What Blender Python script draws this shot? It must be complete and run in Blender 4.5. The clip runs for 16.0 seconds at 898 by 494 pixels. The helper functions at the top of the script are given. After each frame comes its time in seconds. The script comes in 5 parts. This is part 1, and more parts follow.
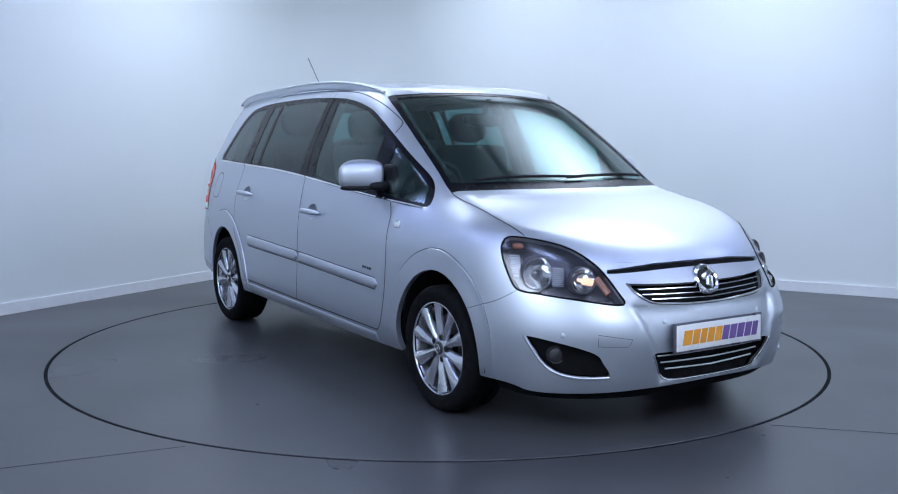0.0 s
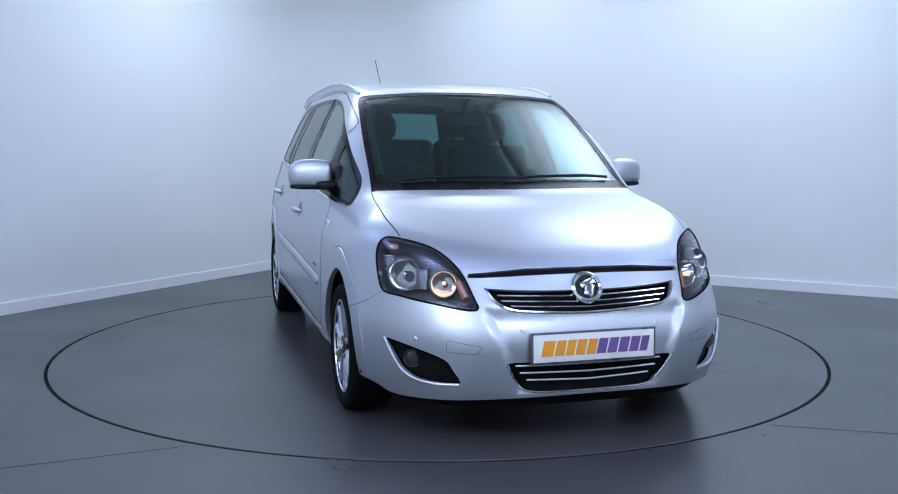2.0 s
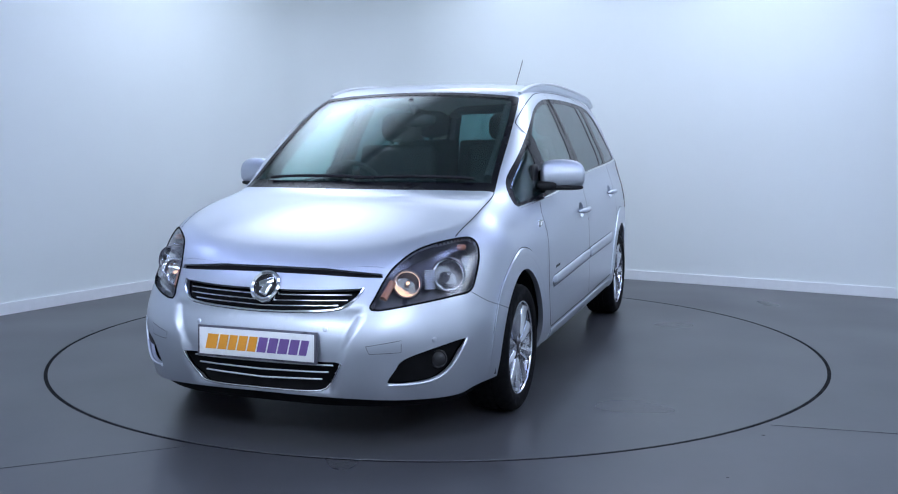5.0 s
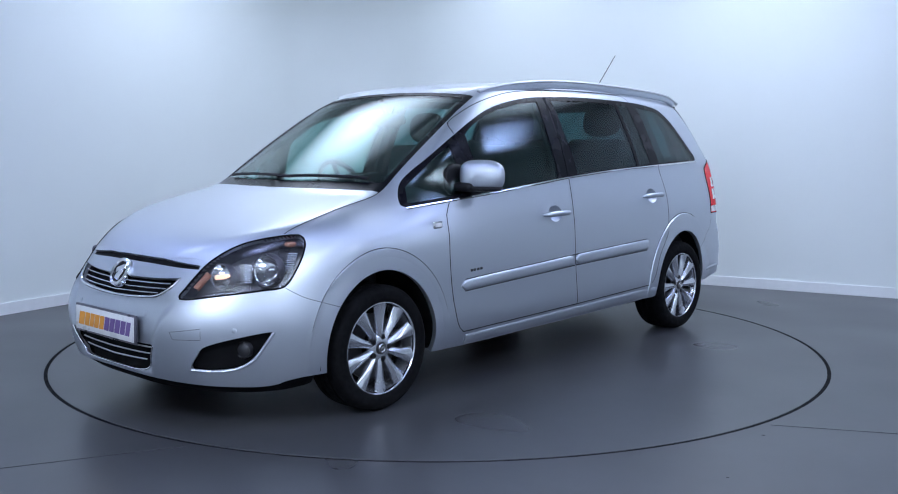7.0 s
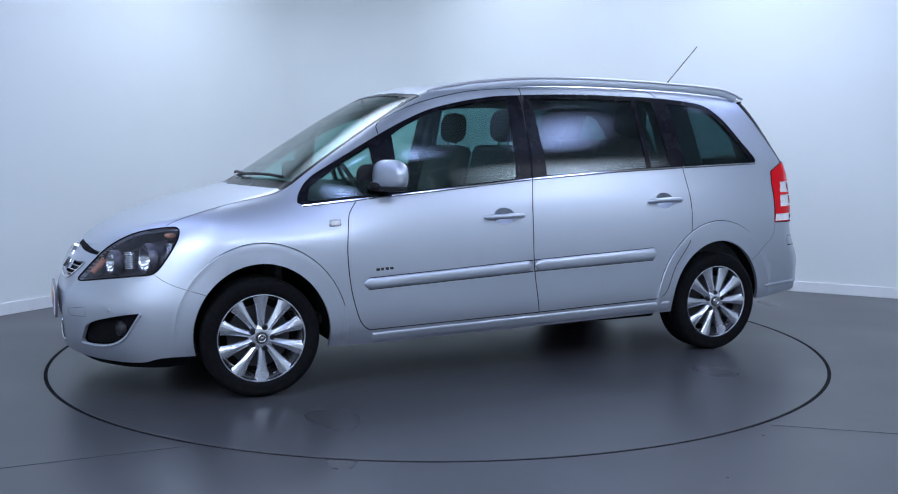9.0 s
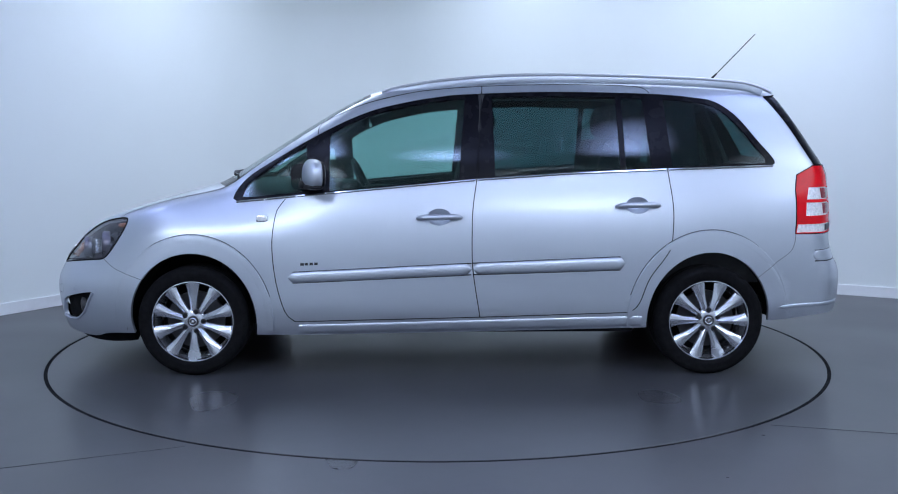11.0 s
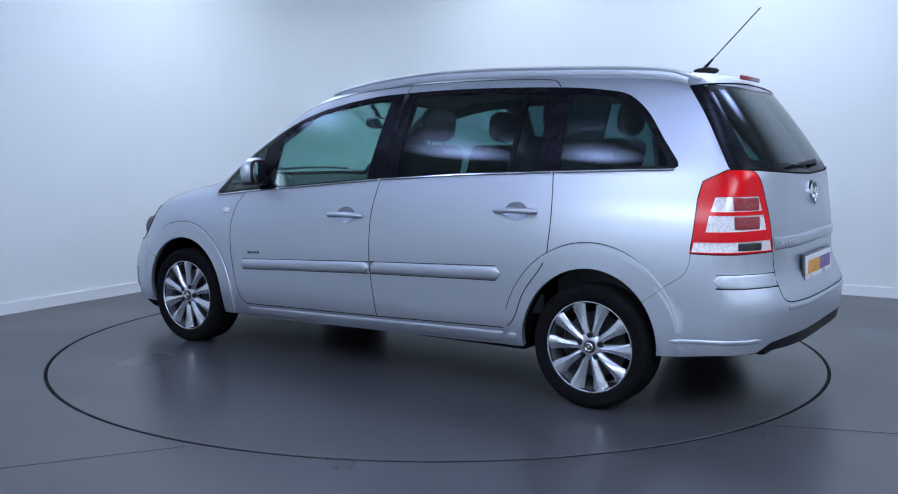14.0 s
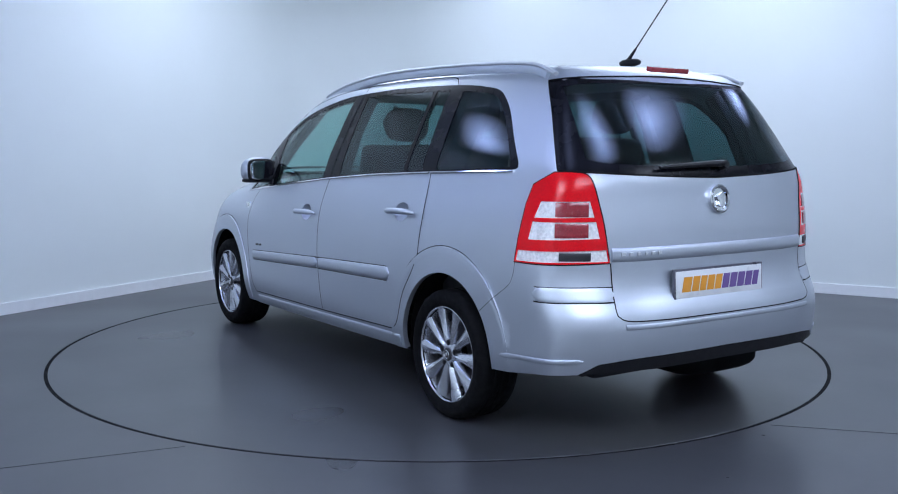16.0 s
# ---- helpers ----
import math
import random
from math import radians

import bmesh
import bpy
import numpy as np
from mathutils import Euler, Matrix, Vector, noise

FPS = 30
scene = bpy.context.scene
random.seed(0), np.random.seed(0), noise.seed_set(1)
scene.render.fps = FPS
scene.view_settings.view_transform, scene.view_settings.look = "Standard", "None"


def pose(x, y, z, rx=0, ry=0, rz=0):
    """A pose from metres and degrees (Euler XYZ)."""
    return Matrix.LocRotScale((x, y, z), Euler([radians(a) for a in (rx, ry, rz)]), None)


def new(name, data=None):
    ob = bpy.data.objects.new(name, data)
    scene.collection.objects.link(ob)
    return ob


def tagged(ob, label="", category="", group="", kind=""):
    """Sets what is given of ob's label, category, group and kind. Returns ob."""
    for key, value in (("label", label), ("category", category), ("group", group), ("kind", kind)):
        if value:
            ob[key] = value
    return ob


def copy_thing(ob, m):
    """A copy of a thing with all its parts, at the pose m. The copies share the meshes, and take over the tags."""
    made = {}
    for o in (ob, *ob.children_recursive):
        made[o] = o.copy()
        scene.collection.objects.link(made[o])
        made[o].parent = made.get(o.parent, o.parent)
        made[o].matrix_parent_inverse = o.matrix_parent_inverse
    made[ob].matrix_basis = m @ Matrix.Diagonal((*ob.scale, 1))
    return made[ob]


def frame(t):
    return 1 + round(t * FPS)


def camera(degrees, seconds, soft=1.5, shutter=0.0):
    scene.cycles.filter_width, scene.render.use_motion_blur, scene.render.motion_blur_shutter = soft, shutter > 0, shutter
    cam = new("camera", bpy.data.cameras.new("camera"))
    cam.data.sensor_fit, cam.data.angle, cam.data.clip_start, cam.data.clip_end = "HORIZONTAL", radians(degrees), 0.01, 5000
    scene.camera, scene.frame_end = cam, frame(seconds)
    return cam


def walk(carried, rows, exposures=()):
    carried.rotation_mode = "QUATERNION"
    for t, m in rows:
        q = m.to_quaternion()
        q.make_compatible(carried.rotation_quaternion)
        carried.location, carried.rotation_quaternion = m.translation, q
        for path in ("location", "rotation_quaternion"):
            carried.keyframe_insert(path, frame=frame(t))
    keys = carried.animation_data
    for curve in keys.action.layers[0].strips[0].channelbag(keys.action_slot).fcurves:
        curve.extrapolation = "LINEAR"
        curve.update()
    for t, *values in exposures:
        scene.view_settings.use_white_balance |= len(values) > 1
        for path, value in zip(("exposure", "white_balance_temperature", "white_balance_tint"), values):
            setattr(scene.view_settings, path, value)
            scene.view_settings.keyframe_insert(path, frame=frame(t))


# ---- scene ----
from mathutils.geometry import delaunay_2d_cdt

# camera: stands still on a tripod before the turntable
cam = camera(50.92, 16.0, 1.1)
EYE = (0, -5.733, 1.196)
VIEW = pose(*EYE, 83.936, 0, -0.604) @ pose(0, 0, 0, 0, 0, 0.069)
walk(cam, [(0, VIEW), (16, VIEW)], [(0, 0.12, 6500, 10), (16, 0.12, 6500, 10)])

# the turntable's turn, in degrees: seconds, heading of the car
TURN = ((0.0, -57.59), (0.5, -59.3), (1.0, -62.97), (1.5, -67.97), (2.0, -74.13), (2.5, -79.88), (3.0, -86.03), (3.5, -91.8), (4.0, -97.87), (4.5, -103.71), (5.0, -109.8), (7.5, -139.03), (8.0, -144.93), (8.5, -150.68), (9.0, -156.55), (11.5, -185.14), (12.0, -190.95), (12.5, -196.72), (13.0, -202.55), (13.5, -208.32), (14.0, -214.17), (14.5, -219.81), (15.0, -225.71), (15.5, -231.38), (16.0, -237.39))
OFFSET = (-0.060, 0.015)      # the car's middle, off the turntable's middle
DISC = 2.238

# ---- light: half a ring of small softboxes under the ceiling, larger ones added as fill ----
world = bpy.data.worlds.new("world")
world.use_nodes = True
world.node_tree.nodes["Background"].inputs["Color"].default_value = (.5, .6, .8, 1)
world.node_tree.nodes["Background"].inputs["Strength"].default_value = .05
scene.world = world
CEILING = 3.3
RING = [(2.95 * math.cos(radians(3 + 30 * k)), 2.95 * math.sin(radians(3 + 30 * k))) for k in range(-6, 0)] + [(3.6, .3)]   # half a ring over the turntable
COOL = (.65, .755, .965)
# places, radius, power, fall towards the edge, colour
LAMP_KINDS = ((RING, .56, 14.0, 1.6, (.42, .53, 1.0)),
              # the larger ones are unseen, added as fill for walls, bonnet and flanks
              ([(-1.30, 1.45)], 1.20, 10.0, 1.2, COOL),
              ([(.35, 2.45)], .95, 8.0, 1.2, COOL),
              ([(2.0, .95)], 1.30, 11.0, 1.2, COOL),
              ([(-2.3, -5.0), (1.6, -5.6)], 1.5, 19.5, 1.2, COOL),
              ([(4.4, -2.9)], 1.5, 14.0, 1.6, COOL))


# ---- materials ----
def nodes_of(name):
    m = bpy.data.materials.new(name)
    m.use_nodes = True
    t = m.node_tree
    return m, t, t.nodes["Principled BSDF"]


def noise_ramp(t, scale, lo, hi, detail=4, src=None, stretch=(1, 1, 1)):
    co = t.nodes.new("ShaderNodeTexCoord")
    mp = t.nodes.new("ShaderNodeMapping")
    mp.inputs["Scale"].default_value = stretch
    n = t.nodes.new("ShaderNodeTexNoise")
    n.inputs["Scale"].default_value, n.inputs["Detail"].default_value = scale, detail
    r = t.nodes.new("ShaderNodeMapRange")
    r.inputs["From Min"].default_value, r.inputs["From Max"].default_value = .3, .7
    r.inputs["To Min"].default_value, r.inputs["To Max"].default_value = lo, hi
    t.links.new(co.outputs["Object"], mp.inputs["Vector"])
    t.links.new(mp.outputs[0], n.inputs["Vector"])
    t.links.new(n.outputs["Fac"], r.inputs["Value"])
    return r.outputs[0]


def tint(t, color, factor):
    """A colour times a varying factor."""
    mul = t.nodes.new("ShaderNodeVectorMath")
    mul.operation = "SCALE"
    mul.inputs[0].default_value = color
    t.links.new(factor, mul.inputs["Scale"])
    return mul.outputs[0]


def plain(name, color, rough, metal=0, vary=.06, scale=20, bump=0, bump_scale=200, coat=0, emit=0):
    m, t, b = nodes_of(name)
    t.links.new(tint(t, color, noise_ramp(t, scale, 1 - vary, 1 + vary)), b.inputs["Base Color"])
    t.links.new(noise_ramp(t, scale * .6, rough * .85, min(1, rough * 1.15)), b.inputs["Roughness"])
    b.inputs["Metallic"].default_value = metal
    b.inputs["Coat Weight"].default_value, b.inputs["Coat Roughness"].default_value = coat, .04
    if emit:
        b.inputs["Emission Color"].default_value, b.inputs["Emission Strength"].default_value = (*color, 1), emit
    if bump:
        n = t.nodes.new("ShaderNodeBump")
        n.inputs["Strength"].default_value, n.inputs["Distance"].default_value = bump, .002
        t.links.new(noise_ramp(t, bump_scale, 0, 1), n.inputs["Height"])
        t.links.new(n.outputs[0], b.inputs["Normal"])
    return m


def glass(name, color, rough=0.0, low=.05):
    """Thin tinted glass: see-through, with a mirror gloss that grows at a slant."""
    m, t, b = nodes_of(name)
    t.nodes.remove(b)
    clear, gloss, mix, fr = (t.nodes.new("ShaderNode" + n) for n in ("BsdfTransparent", "BsdfGlossy", "MixShader", "LayerWeight"))
    clear.inputs["Color"].default_value = (*color, 1)
    gloss.inputs["Roughness"].default_value, fr.inputs["Blend"].default_value = rough, .5
    power, scale = t.nodes.new("ShaderNodeMath"), t.nodes.new("ShaderNodeMapRange")
    power.operation, power.inputs[1].default_value = "POWER", 5
    scale.inputs["To Min"].default_value, scale.inputs["To Max"].default_value = low, .9
    t.links.new(fr.outputs["Facing"], power.inputs[0])
    t.links.new(power.outputs[0], scale.inputs["Value"])
    t.links.new(scale.outputs[0], mix.inputs[0])
    t.links.new(clear.outputs[0], mix.inputs[1])
    t.links.new(gloss.outputs[0], mix.inputs[2])
    t.links.new(mix.outputs[0], t.nodes["Material Output"].inputs["Surface"])
    return m


def silver_paint():
    m, t, b = nodes_of("silver_paint")
    t.links.new(tint(t, (.565, .60, .665), noise_ramp(t, 900, .94, 1.06, 1)), b.inputs["Base Color"])
    b.inputs["Metallic"].default_value, b.inputs["Roughness"].default_value = .90, .45
    b.inputs["Coat Weight"].default_value, b.inputs["Coat Roughness"].default_value = .5, .07
    n = t.nodes.new("ShaderNodeBump")
    n.inputs["Strength"].default_value, n.inputs["Distance"].default_value = .05, .001
    t.links.new(noise_ramp(t, 5, 0, 1, 2), n.inputs["Height"])
    t.links.new(n.outputs[0], b.inputs["Coat Normal"])
    return m


def dull(m, level):
    m.node_tree.nodes["Principled BSDF"].inputs["Specular IOR Level"].default_value = level
    return m


def floor_paint(name, k):
    m, t, b = nodes_of(name)
    a = noise_ramp(t, .55, .90, 1.10, 1.5, stretch=(1, 2.2, 1))
    f = noise_ramp(t, 9, .96, 1.04, 3)
    mul = t.nodes.new("ShaderNodeMath")
    mul.operation = "MULTIPLY"
    t.links.new(a, mul.inputs[0])
    t.links.new(f, mul.inputs[1])
    t.links.new(tint(t, (.058 * k, .059 * k, .065 * k), mul.outputs[0]), b.inputs["Base Color"])
    t.links.new(noise_ramp(t, 1.1, .27, .34, 1), b.inputs["Roughness"])
    b.inputs["Specular IOR Level"].default_value = .42
    n = t.nodes.new("ShaderNodeBump")
    n.inputs["Strength"].default_value, n.inputs["Distance"].default_value = .02, .001
    t.links.new(noise_ramp(t, 7, 0, 1, 2), n.inputs["Height"])
    t.links.new(n.outputs[0], b.inputs["Normal"])
    return m


def softbox_cloth(radius, strength, fade, color):
    """Cloth lit from behind by a bulb: brightest in the middle, fading to its edge."""
    m, t, b = nodes_of("softbox_cloth")
    co, ln, fall, power = (t.nodes.new("ShaderNode" + n) for n in ("TexCoord", "VectorMath", "MapRange", "Math"))
    flat = t.nodes.new("ShaderNodeVectorMath")
    flat.operation, flat.inputs[1].default_value = "MULTIPLY", (1, 1, 0)
    ln.operation = "LENGTH"
    fall.inputs["From Min"].default_value, fall.inputs["From Max"].default_value = 0, radius
    fall.inputs["To Min"].default_value, fall.inputs["To Max"].default_value = 1, .03
    power.operation, power.inputs[1].default_value = "POWER", fade
    scale = t.nodes.new("ShaderNodeMath")
    scale.operation, scale.inputs[1].default_value = "MULTIPLY", strength
    t.links.new(co.outputs["Object"], flat.inputs[0])
    t.links.new(flat.outputs[0], ln.inputs[0])
    t.links.new(ln.outputs["Value"], fall.inputs["Value"])
    t.links.new(fall.outputs[0], power.inputs[0])
    t.links.new(power.outputs[0], scale.inputs[0])
    b.inputs["Base Color"].default_value = (.8, .8, .8, 1)
    b.inputs["Emission Color"].default_value = (*color, 1)
    t.links.new(scale.outputs[0], b.inputs["Emission Strength"])
    return m


PAINT = silver_paint()
FLOOR, PLATFORM = floor_paint("floor_paint", 1), floor_paint("platform_paint", 1.05)
WALL = plain("wall_paint", (.75, .785, .775), .6, vary=.015, scale=1.2, bump=.05, bump_scale=300)
WHITE = plain("white_gloss", (.8, .81, .82), .4, vary=.02)
GAP = dull(plain("dark_gap", (.007, .007, .008), .85), .1)
DARKFLOOR = plain("floor_joint", (.042, .042, .046), .5)
RUBBER = dull(plain("tyre_rubber", (.006, .006, .007), .85, vary=.2, scale=60, bump=.2), .12)
BLACK = dull(plain("black_plastic", (.009, .009, .011), .45, vary=.15, scale=80, bump=.15, bump_scale=500), .25)
GLOSSBLACK = dull(plain("black_gloss", (.005, .005, .008), .26), .14)
CHROME = plain("chrome", (.82, .83, .85), .08, 1, vary=.02)
ALLOY = plain("alloy", (.62, .64, .69), .24, .85, vary=.012, scale=12)
SATIN = plain("satin_silver", (.62, .64, .67), .42, .5, vary=.015, scale=12)
DARKMETAL = plain("dark_metal", (.05, .05, .055), .5, .6)
TRIM = plain("interior_trim", (.030, .031, .034), .7, vary=.15, scale=30, bump=.2)
LINING = plain("headliner", (.30, .30, .28), .9, vary=.05)
SEAT = plain("seat_cloth", (.020, .021, .024), .9, vary=.10, scale=40, bump=.15, bump_scale=600)
WINDOW = glass("tinted_glass", (.70, .86, .84))
PRIVACY = glass("dark_glass", (.42, .55, .56), low=.05)
CLEAR = glass("clear_plastic", (.97, .98, .99), low=.035)
RED = dull(plain("red_lens", (.80, .003, .010), .2, coat=.2, vary=.10, scale=150), .2)
REDDARK = plain("red_reflector", (.30, .02, .03), .25, coat=.5, vary=.25, scale=160)
REFLECT = plain("lamp_reflector", (.78, .78, .80), .10, 1, vary=.01)
LENS = plain("clear_lens", (.86, .85, .84), .15, .05, coat=.8, vary=.18, scale=90)
BEZEL = plain("lamp_bezel", (.13, .125, .155), .3, .5)
AMBER = plain("amber_lens", (.42, .18, .12), .2, coat=.5)
BULB = plain("lit_bulb", (1, .66, .45), .3, emit=1.4)
PLATE = plain("plate_white", (.80, .80, .80), .3, vary=.02, coat=.3)
ORANGE = plain("orange_print", (.80, .33, .03), .4)
PURPLE = plain("purple_print", (.16, .09, .28), .4)
MIRROR = plain("mirror_glass", (.85, .87, .88), .02, 1, vary=.01)


# ---- mesh helpers ----
def mesh_part(name, verts, faces, material, parent=None, label="", normals=None, smooth=True, mats=None, face_mats=None):
    me = bpy.data.meshes.new(name)
    me.from_pydata([tuple(map(float, v)) for v in verts], [], [tuple(map(int, f)) for f in faces])
    for m in (mats or [material]):
        me.materials.append(m)
    if face_mats is not None:
        me.polygons.foreach_set("material_index", np.array(face_mats, np.int32))
    if smooth:
        me.polygons.foreach_set("use_smooth", np.ones(len(me.polygons), bool))
    me.update()
    if normals is not None:
        me.normals_split_custom_set_from_vertices([tuple(map(float, n)) for n in normals])
    ob = new(name, me)
    ob.parent = parent
    if label:
        tagged(ob, label)
    return ob


def bm_part(name, bm, material, parent=None, label="", smooth=True):
    me = bpy.data.meshes.new(name)
    bmesh.ops.recalc_face_normals(bm, faces=bm.faces)
    bm.to_mesh(me)
    bm.free()
    me.materials.append(material)
    if smooth:
        me.polygons.foreach_set("use_smooth", np.ones(len(me.polygons), bool))
        me.set_sharp_from_angle(angle=radians(40))
    ob = new(name, me)
    ob.parent = parent
    if label:
        tagged(ob, label)
    return ob


def box(size, bevel=.0, segments=3, at=None):
    """A bmesh block with rounded edges."""
    bm = bmesh.new()
    bmesh.ops.create_cube(bm, size=1)
    bmesh.ops.scale(bm, vec=size, verts=bm.verts)
    if bevel:
        bmesh.ops.bevel(bm, geom=bm.edges[:], offset=bevel, segments=segments, profile=.6, affect="EDGES")
    if at is not None:
        bmesh.ops.transform(bm, matrix=at, verts=bm.verts)
    return bm


def join(*parts):
    out = bmesh.new()
    for p in parts:
        me = bpy.data.meshes.new("join")
        p.to_mesh(me)
        p.free()
        out.from_mesh(me)
        bpy.data.meshes.remove(me)
    return out


def lathe(profile, segments=48, axis="y"):
    """A bmesh turned from (radius, along) points round an axis."""
    bm = bmesh.new()
    rings = []
    for i in range(segments):
        a = 2 * math.pi * i / segments
        c, s = math.cos(a), math.sin(a)
        rings.append([bm.verts.new((r * c, h, r * s) if axis == "y" else (r * c, r * s, h)) for r, h in profile])
    for i in range(segments):
        p, q = rings[i], rings[(i + 1) % segments]
        for j in range(len(profile) - 1):
            bm.faces.new((p[j], p[j + 1], q[j + 1], q[j]))
    bmesh.ops.remove_doubles(bm, verts=bm.verts, dist=1e-5)
    return bm


def tube(points, radius, sides=8, flat=1.0, taper=None):
    """A bmesh pipe along points; flat squashes it in height; taper gives a radius factor for each point."""
    bm = bmesh.new()
    pts = [Vector(p) for p in points]
    rings = []
    for i, p in enumerate(pts):
        d = (pts[min(i + 1, len(pts) - 1)] - pts[max(i - 1, 0)]).normalized()
        side = d.cross(Vector((0, 0, 1)))
        side = side.normalized() if side.length > 1e-4 else Vector((1, 0, 0))
        up = side.cross(d)
        r = radius * (taper[i] if taper else 1)
        rings.append([bm.verts.new(p + side * r * math.cos(a) + up * r * flat * math.sin(a)) for a in (2 * math.pi * k / sides for k in range(sides))])
    for p, q in zip(rings, rings[1:]):
        for k in range(sides):
            bm.faces.new((p[k], p[(k + 1) % sides], q[(k + 1) % sides], q[k]))
    bm.faces.new(rings[0])
    bm.faces.new(rings[-1][::-1])
    return bm


def spline(points, gap=.025, closed=False):
    """Points along a smooth line through the given ones."""
    p = [np.array(q, float) for q in points]
    n, out = len(p), []
    for i in range(n if closed else n - 1):
        a, b = p[i], p[(i + 1) % n]
        z0 = p[i - 1] if closed or i else 2 * a - b
        z1 = p[(i + 2) % n] if closed or i < n - 2 else 2 * b - a
        k = max(1, int(np.ceil(np.linalg.norm(b - a) / gap)))
        for j in range(k):
            t = j / k
            out.append(.5 * (2 * a + (b - z0) * t + (2 * z0 - 5 * a + 4 * b - z1) * t * t + (3 * a - z0 - 3 * b + z1) * t ** 3))
    if not closed:
        out.append(p[-1])
    return np.array(out)


def straight(points, gap=.025, closed=False):
    p = [np.array(q, float) for q in points]
    out = []
    for a, b in zip(p, p[1:] + ([p[0]] if closed else [])):
        k = max(1, int(np.ceil(np.linalg.norm(b - a) / gap)))
        out += [a + (b - a) * j / k for j in range(k)]
    return np.array(out + ([] if closed else [p[-1]]))


# ---- the studio ----
AX, BX = Vector((.503, .864, 0)), Vector((.864, -.503, 0))   # along the two walls
CORNER = Vector((-1.086, 4.40, 0))
DEEP, WIDE, ROUND = 10.3, 10.3, .9


def outline(inset=0.0):
    """The room's plan: two long walls that meet in a rounded corner, and the two that close it."""
    pts = []
    for a in np.linspace(0, math.pi / 2, 17):
        c = CORNER + (BX - AX) * ROUND
        r = ROUND - inset
        pts.append(c - BX * r * math.cos(a) + AX * r * math.sin(a))
    far = [CORNER + BX * (WIDE - inset) - AX * inset, CORNER + BX * (WIDE - inset) - AX * (DEEP - inset), CORNER + BX * inset - AX * (DEEP - inset)]
    return pts + far


def wall_strip(name, inner, outer, z0, z1, material, label):
    verts, faces = [], []
    for p, q in zip(inner, outer):
        verts += [(p.x, p.y, z0), (p.x, p.y, z1), (q.x, q.y, z1), (q.x, q.y, z0)]
    for i in range(len(inner) - 1):
        a, b = 4 * i, 4 * i + 4
        for j in range(4):
            faces.append((a + j, b + j, b + (j + 1) % 4, a + (j + 1) % 4))
    faces += [(0, 1, 2, 3), (4 * len(inner) - 1, 4 * len(inner) - 2, 4 * len(inner) - 3, 4 * len(inner) - 4)]
    me_ob = mesh_part(name, verts, faces, material, None, label, smooth=False)
    me_ob.data.polygons.foreach_set("use_smooth", np.ones(len(me_ob.data.polygons), bool))
    me_ob.data.set_sharp_from_angle(angle=radians(30))
    return tagged(me_ob, kind="structure", category="wall")


def room():
    i, o = outline(), outline(-.15)
    wall_strip("wall_corner", [i[-1]] + i[:18], [o[-1]] + o[:18], 0, CEILING, WALL, "white painted studio walls meeting in a rounded corner")
    wall_strip("wall_east", i[17:19], o[17:19], 0, CEILING, WALL, "plain white studio wall")
    wall_strip("wall_south", i[18:20], o[18:20], 0, CEILING, WALL, "plain white studio wall")
    b, c = outline(.014), outline(.0005)
    wall_strip("baseboard", [b[-1]] + b[:18], [c[-1]] + c[:18], .001, .085, WHITE, "white painted skirting board along the wall")
    lid = [(p.x, p.y, z) for z in (CEILING, CEILING + .1) for p in o]
    n = len(o)
    tagged(mesh_part("ceiling", lid, [tuple(range(n))[::-1], tuple(range(n, 2 * n))] + [(k, (k + 1) % n, n + (k + 1) % n, n + k) for k in range(n)], WALL, None, "plain white ceiling", smooth=False), kind="structure", category="ceiling")


def ground():
    """The floor round the turntable: a sheet with a round hole, and the pit below it."""
    o, n, verts, faces = outline(-.14), 160, [], []
    for k in range(n):
        a = 2 * math.pi * k / n
        d = Vector((math.cos(a), math.sin(a), 0))
        best = 30.0
        for p, q in zip(o, o[1:] + o[:1]):
            e = q - p
            den = d.x * e.y - d.y * e.x
            if abs(den) > 1e-9:
                s, u = (p.x * e.y - p.y * e.x) / den, (p.x * d.y - p.y * d.x) / den
                if s > 0 and -1e-6 <= u <= 1 + 1e-6:
                    best = min(best, s)
        r = DISC + .010
        verts += [(d.x * r, d.y * r, -.05), (d.x * r, d.y * r, 0), *[tuple(d * (r + (best - r) * f) ) for f in (.2, .5, 1)]]
    for k in range(n):
        a, b = 5 * k, 5 * ((k + 1) % n)
        faces += [(a + j, b + j, b + j + 1, a + j + 1) for j in range(4)]
    fl = mesh_part("floor", verts, faces, FLOOR, None, "smooth grey painted studio floor", smooth=False)
    tagged(fl, kind="structure", category="floor")
    bm = lathe([(0, -.05), (DISC + .02, -.05), (DISC + .02, -.06), (0, -.06)], 128, "z")
    tagged(bm_part("turntable_pit", bm, GAP, None, "dark recess under the turntable", False), kind="structure", category="floor")


